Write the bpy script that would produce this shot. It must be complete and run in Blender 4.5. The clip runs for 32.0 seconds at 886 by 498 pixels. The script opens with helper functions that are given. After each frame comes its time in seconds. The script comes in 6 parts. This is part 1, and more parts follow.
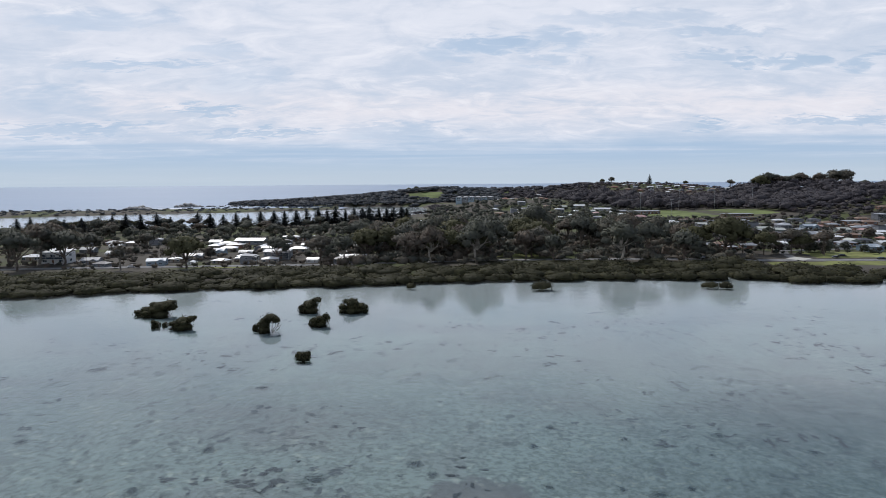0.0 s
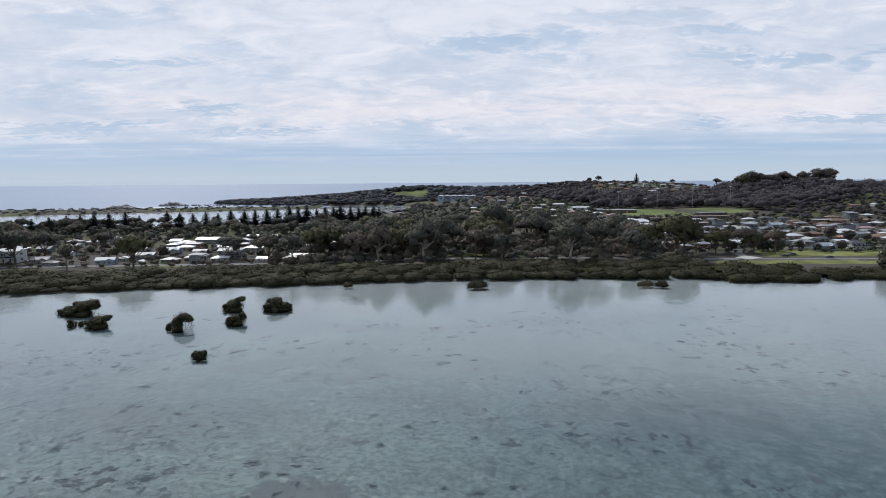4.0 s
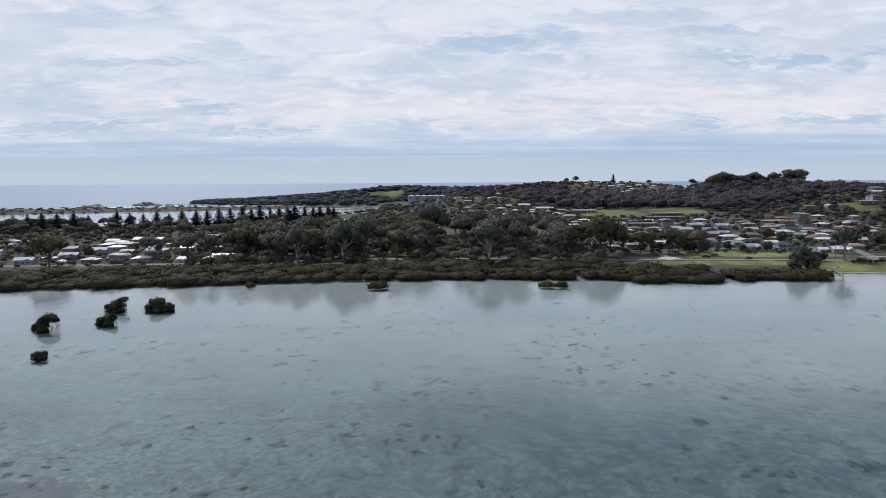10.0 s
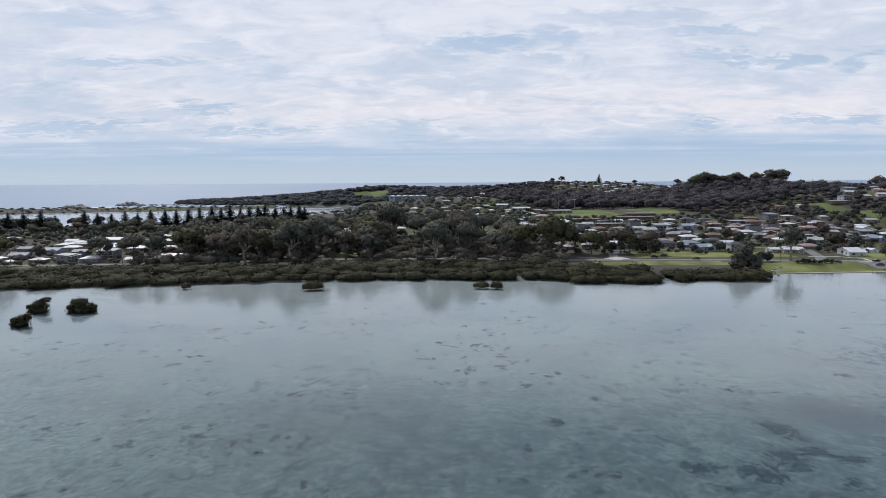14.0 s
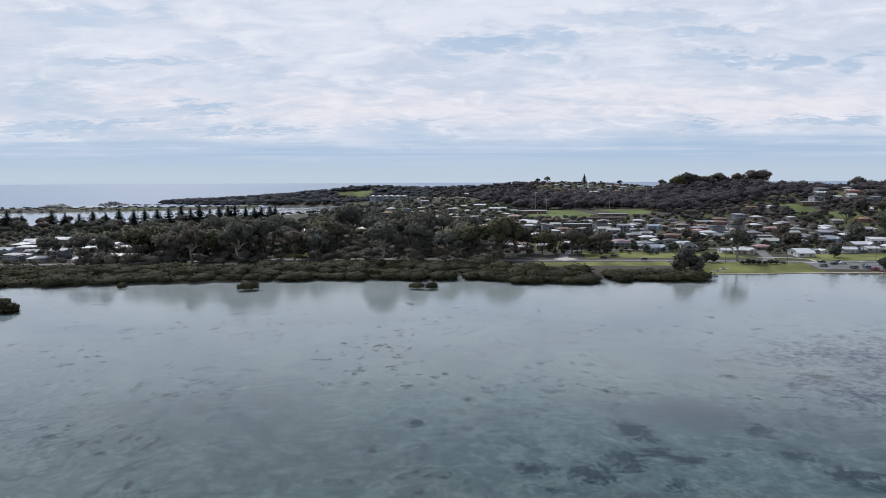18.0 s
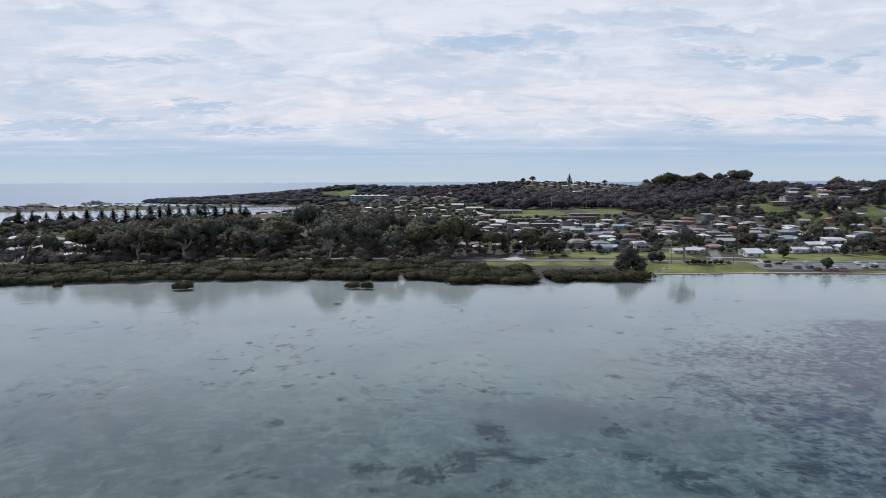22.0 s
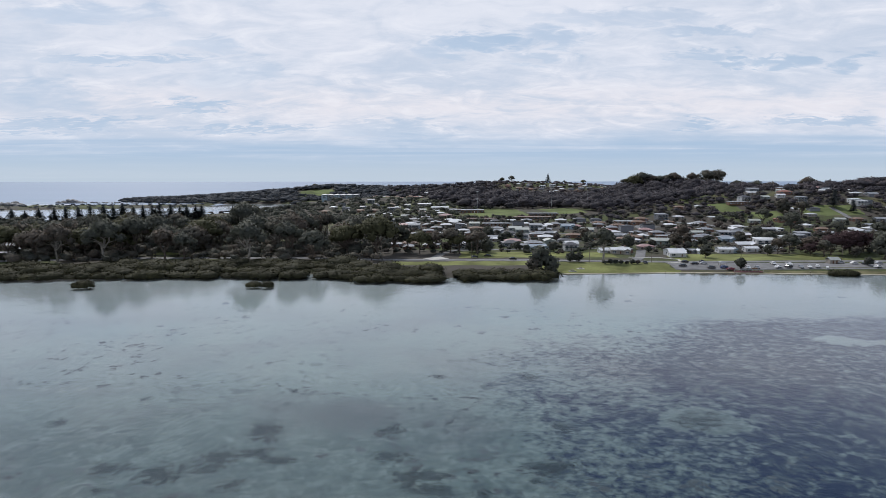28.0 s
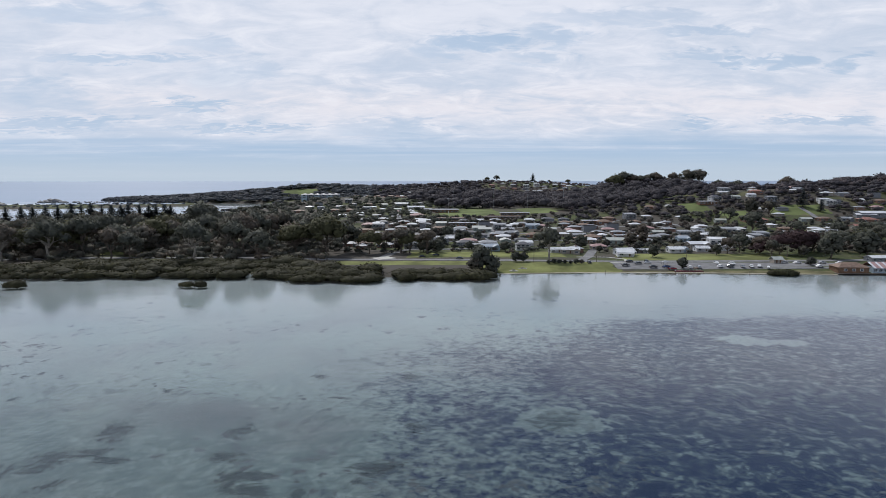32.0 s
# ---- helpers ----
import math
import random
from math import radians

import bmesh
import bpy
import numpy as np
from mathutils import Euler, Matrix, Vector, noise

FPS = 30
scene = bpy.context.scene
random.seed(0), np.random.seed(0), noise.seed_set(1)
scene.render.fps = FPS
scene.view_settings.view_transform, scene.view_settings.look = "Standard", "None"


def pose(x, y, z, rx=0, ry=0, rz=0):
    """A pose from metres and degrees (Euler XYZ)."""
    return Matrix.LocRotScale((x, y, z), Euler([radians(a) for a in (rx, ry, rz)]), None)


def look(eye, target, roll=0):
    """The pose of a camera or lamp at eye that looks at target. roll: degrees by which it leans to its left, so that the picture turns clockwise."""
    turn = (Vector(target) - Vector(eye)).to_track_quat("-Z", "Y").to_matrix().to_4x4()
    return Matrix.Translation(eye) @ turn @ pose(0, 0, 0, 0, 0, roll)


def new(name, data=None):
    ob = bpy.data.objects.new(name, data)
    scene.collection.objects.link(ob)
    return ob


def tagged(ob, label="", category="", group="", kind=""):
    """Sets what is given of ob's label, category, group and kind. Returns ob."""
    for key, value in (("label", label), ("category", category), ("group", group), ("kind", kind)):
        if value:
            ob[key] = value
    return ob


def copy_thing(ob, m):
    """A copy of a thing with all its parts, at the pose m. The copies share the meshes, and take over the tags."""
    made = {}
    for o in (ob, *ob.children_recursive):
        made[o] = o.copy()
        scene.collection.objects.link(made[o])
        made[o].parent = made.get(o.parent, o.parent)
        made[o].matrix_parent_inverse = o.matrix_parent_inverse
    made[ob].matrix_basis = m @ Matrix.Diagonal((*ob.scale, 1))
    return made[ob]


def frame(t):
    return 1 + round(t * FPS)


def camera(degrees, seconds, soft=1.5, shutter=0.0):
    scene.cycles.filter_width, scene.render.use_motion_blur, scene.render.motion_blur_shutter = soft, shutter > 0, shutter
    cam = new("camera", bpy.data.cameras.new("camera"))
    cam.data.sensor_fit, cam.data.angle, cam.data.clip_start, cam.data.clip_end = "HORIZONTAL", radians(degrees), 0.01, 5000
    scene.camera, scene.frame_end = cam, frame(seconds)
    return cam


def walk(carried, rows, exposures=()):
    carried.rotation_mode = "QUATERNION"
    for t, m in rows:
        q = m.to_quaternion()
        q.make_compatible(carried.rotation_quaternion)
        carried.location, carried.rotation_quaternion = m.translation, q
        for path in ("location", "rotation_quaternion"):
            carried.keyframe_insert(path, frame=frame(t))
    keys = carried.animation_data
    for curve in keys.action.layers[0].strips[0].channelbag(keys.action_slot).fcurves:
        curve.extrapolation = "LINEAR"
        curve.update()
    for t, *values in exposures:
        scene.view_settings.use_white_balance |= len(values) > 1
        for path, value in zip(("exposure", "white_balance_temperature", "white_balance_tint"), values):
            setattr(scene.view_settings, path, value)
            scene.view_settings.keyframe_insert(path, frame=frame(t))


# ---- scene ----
# The camera is a drone that slides sideways over the inlet, level and at one height.
cam = camera(72, 32.0, soft=0.85)
HEIGHT = 52.85
CHART = 1.45   # metres to one unit of the plan below


def flown(x, turn, tilt, lean):
    """Pose at x along the slide; turn to the right, tilt down and lean in degrees."""
    a, b = radians(turn), radians(tilt)
    eye = Vector((x, 0, HEIGHT))
    way = Vector((math.sin(a) * math.cos(b), math.cos(a) * math.cos(b), -math.sin(b)))
    return look(eye, eye + way * 100, lean)


PATH = [
    (0.0, flown(0.00, -0.532, 6.490, -0.438)),
    (1.0, flown(7.66, -0.573, 6.489, -0.471)),
    (2.0, flown(15.50, -0.584, 6.525, -0.477)),
    (3.5, flown(27.35, -0.561, 6.602, -0.470)),
    (5.5, flown(42.99, -0.466, 6.640, -0.460)),
    (7.0, flown(54.69, -0.382, 6.644, -0.421)),
    (9.0, flown(70.27, -0.275, 6.609, -0.373)),
    (11.0, flown(86.04, -0.202, 6.637, -0.347)),
    (13.0, flown(101.79, -0.163, 6.624, -0.348)),
    (14.5, flown(113.43, -0.124, 6.629, -0.337)),
    (16.5, flown(128.85, -0.002, 6.623, -0.286)),
    (18.0, flown(140.43, 0.015, 6.619, -0.251)),
    (20.0, flown(155.60, 0.102, 6.639, -0.216)),
    (22.0, flown(171.04, 0.202, 6.667, -0.165)),
    (24.0, flown(186.96, 0.268, 6.708, -0.115)),
    (25.5, flown(199.03, 0.263, 6.723, -0.083)),
    (27.5, flown(214.86, 0.325, 6.723, -0.062)),
    (29.0, flown(226.78, 0.358, 6.743, -0.061)),
    (30.5, flown(238.64, 0.427, 6.755, -0.057)),
    (32.0, flown(250.56, 0.502, 6.770, -0.044)),
]
walk(cam, PATH, [(0, 0.0), (32, 0.0)])

# ---- world, sun ----
SUN_TURN, SUN_UP = -25.0, 48.0   # degrees: from straight ahead to the right; above the horizon
world = bpy.data.worlds.new("world")
scene.world = world
world.use_nodes = True


class Nodes:
    """A small helper that adds nodes and links to one tree."""

    def __init__(self, tree):
        self.tree = tree
        tree.nodes.clear()

    def add(self, kind, **values):
        node = self.tree.nodes.new(kind)
        for key, value in values.items():
            socket = node.inputs[int(key[1:])] if key[0] == "i" and key[1:].isdigit() else node.inputs[key.replace("_", " ")]
            if isinstance(value, bpy.types.NodeSocket):
                self.tree.links.new(value, socket)
            else:
                socket.default_value = value
        return node

    def math(self, operation, a, b=0.0, c=0.0):
        node = self.add("ShaderNodeMath", i0=a, i1=b, i2=c)
        node.operation = operation
        return node.outputs[0]

    def mix(self, fac, a, b, blend="MIX"):
        node = self.add("ShaderNodeMixRGB", i0=fac, i1=a, i2=b)
        node.blend_type = blend
        return node.outputs[0]

    def ramp(self, value, low, high, to_low=0.0, to_high=1.0):
        node = self.add("ShaderNodeMapRange", i0=value, i1=low, i2=high, i3=to_low, i4=to_high)
        node.interpolation_type = "SMOOTHSTEP"
        return node.outputs[0]

    def noise(self, vector, scale, detail=4.0, rough=0.55, warp=0.0):
        return self.add("ShaderNodeTexNoise", Vector=vector, Scale=scale, Detail=detail, Roughness=rough, Distortion=warp).outputs[0]

    def stretched(self, vector, x, y, z, dx=0.0, dy=0.0, dz=0.0):
        return self.add("ShaderNodeMapping", Vector=vector, Location=(dx, dy, dz), Scale=(x, y, z)).outputs[0]

    def split(self, vector):
        return self.add("ShaderNodeSeparateXYZ", i0=vector).outputs

    def join(self, x, y, z):
        return self.add("ShaderNodeCombineXYZ", i0=x, i1=y, i2=z).outputs[0]


# thin places in the cloud straight ahead: tangent to the right, tangent up, half width, half height, how thin
CLOUD_GAPS = [(-0.656, 0.126, 0.083, 0.023, 0.6), (-0.604, 0.085, 0.093, 0.008, 0.9), (-0.498, 0.185, 0.111, 0.006, 0.8), (-0.564, 0.256, 0.102, 0.013, 0.6),
              (-0.398, 0.113, 0.056, 0.005, 0.9), (-0.319, 0.159, 0.056, 0.023, 0.4), (-0.343, 0.208, 0.037, 0.011, 0.5), (-0.313, 0.077, 0.120, 0.004, 0.8)]
CLOUD_GAPS += [(-0.076, 0.076, 0.065, 0.013, 0.6), (0.074, 0.212, 0.065, 0.011, 1.0), (0.195, 0.222, 0.051, 0.013, 0.8), (0.428, 0.230, 0.070, 0.006, 0.7),
               (0.466, 0.181, 0.037, 0.006, 0.9), (0.552, 0.183, 0.039, 0.008, 0.9), (0.647, 0.179, 0.020, 0.014, 0.9), (0.412, 0.083, 0.046, 0.008, 1.0)]
CLOUD_GAPS += [(0.644, 0.090, 0.079, 0.006, 0.9), (-0.007, 0.197, 0.030, 0.013, 0.6), (0.160, 0.187, 0.042, 0.007, 0.5), (0.311, 0.252, 0.111, 0.009, 0.5), (0.412, 0.193, 0.046, 0.006, 0.7)]


def build_sky():
    n = Nodes(world.node_tree)
    way = n.add("ShaderNodeTexCoord").outputs["Generated"]
    x, y, z = n.split(way)
    sky = n.add("ShaderNodeTexSky")
    sky.sky_type, sky.sun_disc = "NISHITA", False
    sky.sun_elevation, sky.sun_rotation = radians(SUN_UP), radians(SUN_TURN)
    sky.air_density, sky.dust_density, sky.ozone_density = 1.0, 0.3, 2.0
    clear = n.mix(1.0, sky.outputs[0], (SKY, SKY, SKY, 1), "MULTIPLY")
    # thin high haze takes the colour out of the low sky
    haze = n.mix(n.ramp(z, 0.0, 0.045), (0.500, 0.600, 0.720, 1), (0.410, 0.545, 0.730, 1))
    clear = n.mix(n.ramp(z, 0.5, 0.05, 0.25, 0.97), clear, haze)
    # layered cloud: soft heaps overhead that draw out into bands towards the horizon
    drop = n.math("ADD", n.math("MAXIMUM", z, 0.0), 0.20)
    flat = n.join(n.math("DIVIDE", x, drop), n.math("DIVIDE", y, drop), 0.0)
    drift = n.noise(n.stretched(flat, 0.9, 0.9, 1, 3.1, 1.7), 1.0, 3.0, 0.5, 0.4)
    big = n.noise(n.stretched(flat, 1.0, 1.35, 1, 3.1, 1.7), 1.0, 8.0, 0.60, 0.45)
    fine = n.noise(n.stretched(flat, 4.2, 5.4, 1, 0.3, 5.2), 1.0, 10.0, 0.58, 0.8)
    wisp = n.noise(n.stretched(flat, 9.0, 16.0, 1, 7.3, 1.2), 1.0, 6.0, 0.55, 0.9)
    ahead = n.math("MAXIMUM", y, 0.05)
    across = n.math("ADD", n.math("DIVIDE", x, ahead), n.math("ADD", n.math("MULTIPLY_ADD", fine, 0.22, -0.11), n.math("MULTIPLY_ADD", big, 0.20, -0.10)))
    rise = n.math("ADD", n.math("DIVIDE", z, ahead), n.math("ADD", n.math("MULTIPLY_ADD", wisp, 0.045, -0.0225), n.math("MULTIPLY_ADD", fine, 0.025, -0.0125)))
    gap = 0.0
    for cx, cy, rx, ry, thin in CLOUD_GAPS:
        a, b = n.math("MULTIPLY_ADD", across, 1 / rx, -cx / rx), n.math("MULTIPLY_ADD", rise, 1 / ry, -cy / ry)
        d = n.math("ADD", n.math("MULTIPLY", a, a), n.math("MULTIPLY", b, b))
        gap = n.math("MAXIMUM", n.ramp(d, 2.6, 0.0, 0.0, thin), gap)
    cover = n.ramp(n.math("ADD", n.math("MULTIPLY", big, 0.6), n.math("MULTIPLY", fine, 0.4)), 0.36, 0.56, 0.74, 1.0)
    cover = n.math("MULTIPLY", cover, n.math("MULTIPLY_ADD", gap, -0.78, 1.0))
    # overhead, out of view, cloud is thinned away from the sun to darken water reflections
    thick = n.ramp(x, -0.50, 0.45, 1.0, 0.08)
    thin = n.ramp(z, 0.27, 0.42)
    cover = n.math("MULTIPLY", cover, n.math("MULTIPLY_ADD", thin, n.math("ADD", thick, -1.0), 1.0))
    # the clear band over the sea, crossed by thin streaks
    slope = n.math("DIVIDE", z, ahead)
    streak = n.noise(n.stretched(n.join(n.math("DIVIDE", x, ahead), slope, 0.0), 1.5, 60.0, 1), 1.0, 6, 0.6, 0.4)
    above = n.ramp(n.math("ADD", slope, n.math("ADD", n.math("MULTIPLY_ADD", streak, 0.060, -0.030), n.math("MULTIPLY_ADD", drift, 0.05, -0.025))), 0.040, 0.078)
    above = n.math("MAXIMUM", above, n.math("MULTIPLY", n.ramp(streak, 0.40, 0.70), n.ramp(slope, 0.012, 0.055, 0.10, 0.75)))
    cover = n.math("MULTIPLY", cover, above)
    # light and grey sides of the cloud, warmest low down
    side = n.math("ADD", n.math("MULTIPLY", big, 0.45), n.math("ADD", n.math("MULTIPLY", fine, 0.35), n.math("MULTIPLY", wisp, 0.20)))
    white = n.mix(n.ramp(n.math("ABSOLUTE", n.math("ADD", slope, -0.115)), 0.06, 0.0), (0.755, 0.790, 0.890, 1), (0.800, 0.795, 0.865, 1))
    cloud = n.mix(n.ramp(side, 0.38, 0.60), (0.620, 0.680, 0.800, 1), white)
    cloud = n.mix(n.ramp(fine, 0.54, 0.70, 0.0, 0.5), cloud, (0.86, 0.88, 0.95, 1))
    colour = n.mix(cover, clear, cloud)
    back = n.add("ShaderNodeBackground", Color=colour, Strength=1.0)
    out = n.add("ShaderNodeOutputWorld")
    n.tree.links.new(back.outputs[0], out.inputs[0])


SKY = 0.085
build_sky()
sun = new("sun", bpy.data.lights.new("sun", "SUN"))
sun.data.energy, sun.data.angle, sun.data.color = 3.0, radians(6), (1.0, 0.975, 0.95)
_a, _b = radians(SUN_TURN), radians(SUN_UP)
sun.matrix_world = look(Vector((math.sin(_a) * math.cos(_b), math.cos(_a) * math.cos(_b), math.sin(_b))) * 500, (0, 0, 0))

# ---- materials ----
def surface(name):
    mat = bpy.data.materials.new(name)
    mat.use_nodes = True
    n = Nodes(mat.node_tree)
    out = n.add("ShaderNodeOutputMaterial")
    return mat, n, out


def plain(name, colour, rough=0.6, metal=0.0, vary=0.15, scale=1.5, bump=0.1, random_tint=0.0, spec=0.4):
    """Paint, metal, stone: a base colour with two scales of wear and a little relief."""
    mat, n, out = surface(name)
    at = n.add("ShaderNodeTexCoord").outputs["Object"]
    grain = n.noise(at, scale * 7, 4)
    stain = n.noise(at, scale * 0.35, 3, 0.6, 0.5)
    low = tuple(c * (1 - vary) for c in colour) + (1,)
    high = tuple(min(c * (1 + vary * 0.7), 0.9) for c in colour) + (1,)
    col = n.mix(n.ramp(stain, 0.3, 0.7), low, high)
    col = n.mix(n.math("MULTIPLY", n.ramp(grain, 0.35, 0.75), vary * 0.8), col, tuple(c * 0.6 for c in colour) + (1,))
    if random_tint:
        r = n.add("ShaderNodeObjectInfo").outputs["Random"]
        col = n.mix(n.math("MULTIPLY", r, random_tint), col, tuple(c * 0.45 for c in colour) + (1,))
    b = n.add("ShaderNodeBump", Strength=bump, Distance=0.05, Height=grain)
    p = n.add("ShaderNodeBsdfPrincipled", Base_Color=col, Roughness=rough, Metallic=metal, Normal=b.outputs[0])
    p.inputs["Specular IOR Level"].default_value = spec
    n.tree.links.new(p.outputs[0], out.inputs[0])
    return mat


def leafy(name, dark, light, warm=None):
    """Foliage: each spray of leaves and each tree a shade of its own, in broad warmer and darker drifts."""
    mat, n, out = surface(name)
    island = n.add("ShaderNodeNewGeometry").outputs["Random Per Island"]
    one = n.add("ShaderNodeObjectInfo").outputs["Random"]
    at = n.add("ShaderNodeTexCoord").outputs["Object"]
    col = n.mix(n.math("MULTIPLY_ADD", island, 0.34, 0.24), dark + (1,), light + (1,))
    drift = n.noise(n.stretched(at, 1, 1, 1), 0.055, 3, 0.6)
    col = n.mix(n.ramp(drift, 0.40, 0.60, 0.45, 0.0), col, dark + (1,))
    if warm:
        col = n.mix(n.math("MULTIPLY", n.ramp(n.math("ADD", one, n.math("MULTIPLY_ADD", drift, 2.0, -1.0)), 0.40, 1.0), 0.75), col, warm + (1,))
    col = n.mix(n.math("MULTIPLY", one, 0.30), col, tuple(c * 0.6 for c in dark) + (1,))
    leaf = n.noise(at, 0.9, 5, 0.7)
    col = n.mix(n.ramp(leaf, 0.56, 0.44, 0.0, 0.45), col, tuple(c * 0.75 for c in dark) + (1,))
    d = n.add("ShaderNodeBsdfPrincipled", Base_Color=col, Roughness=0.7)
    d.inputs["Specular IOR Level"].default_value = 0.08
    t = n.add("ShaderNodeBsdfTranslucent", Color=col)
    m = n.add("ShaderNodeMixShader", i0=0.26, i1=d.outputs[0], i2=t.outputs[0])
    n.tree.links.new(m.outputs[0], out.inputs[0])
    return mat


def glass(name, colour=(0.03, 0.04, 0.05)):
    mat, n, out = surface(name)
    at = n.add("ShaderNodeTexCoord").outputs["Object"]
    col = n.mix(n.noise(at, 0.8, 2), colour + (1,), tuple(c * 2.2 for c in colour) + (1,))
    p = n.add("ShaderNodeBsdfPrincipled", Base_Color=col, Roughness=0.06)
    n.tree.links.new(p.outputs[0], out.inputs[0])
    return mat


def water(name, tint, ripple, scale, rough, patches=0.0):
    """A clear surface: gloss by Fresnel over what lies below, stirred by the wind and choppier under the shore."""
    mat, n, out = surface(name)
    at = n.add("ShaderNodeNewGeometry").outputs["Position"]
    x, y, z = n.split(at)
    wave = n.noise(n.stretched(at, 1, 1.6, 1), scale, 4, 0.6, 0.3)
    swell = n.noise(n.stretched(at, 0.35, 0.9, 1), scale * 0.22, 3, 0.5, 0.6)
    height = n.math("ADD", n.math("MULTIPLY", wave, 0.45), swell)
    wind = n.ramp(n.noise(n.stretched(at, 1, 2.2, 1), 0.011, 3, 0.5, 1.0), 0.42, 0.68)
    chop = n.ramp(y, 200.0, 318.0, 1.0, 2.3)
    strength = n.math("MULTIPLY", n.math("MULTIPLY_ADD", wind, patches, ripple), chop)
    b = n.add("ShaderNodeBump", Strength=strength, Distance=0.25, Height=height)
    f = n.add("ShaderNodeFresnel", IOR=1.33, Normal=b.outputs[0])
    g = n.add("ShaderNodeBsdfGlossy", Color=(0.95, 0.96, 1.0, 1), Roughness=n.math("MULTIPLY", n.math("MULTIPLY_ADD", wind, rough, rough), chop), Normal=b.outputs[0])
    t = n.add("ShaderNodeBsdfTransparent", Color=tint + (1,))
    m = n.add("ShaderNodeMixShader", i0=f.outputs[0], i1=t.outputs[0], i2=g.outputs[0])
    n.tree.links.new(m.outputs[0], out.inputs[0])
    return mat


def weed_material(name, dark, light):
    """A ragged weed bed that thins out towards its edge; each bed has an outline of its own."""
    mat, n, out = surface(name)
    at = n.add("ShaderNodeTexCoord").outputs["Object"]
    one = n.add("ShaderNodeObjectInfo").outputs["Random"]
    x, y, z = n.split(at)
    shift = n.join(x, y, n.math("MULTIPLY", one, 40.0))
    big = n.noise(shift, 1.3, 3, 0.55)
    fine = n.noise(shift, 4.0, 6, 0.75)
    far = n.math("SQRT", n.math("ADD", n.math("MULTIPLY", x, x), n.math("MULTIPLY", y, y)))
    edge = n.math("ADD", far, n.math("ADD", n.math("MULTIPLY_ADD", big, 2.4, -1.2), n.math("MULTIPLY_ADD", fine, 4.0, -2.0)))
    col = n.mix(n.ramp(fine, 0.35, 0.7), dark + (1,), light + (1,))
    p = n.add("ShaderNodeBsdfPrincipled", Base_Color=col, Roughness=0.95)
    p.inputs["Specular IOR Level"].default_value = 0.1
    t = n.add("ShaderNodeBsdfTransparent")
    m = n.add("ShaderNodeMixShader", i0=n.ramp(edge, 1.10, 0.25, 0.0, 0.64), i1=t.outputs[0], i2=p.outputs[0])
    n.tree.links.new(m.outputs[0], out.inputs[0])
    return mat


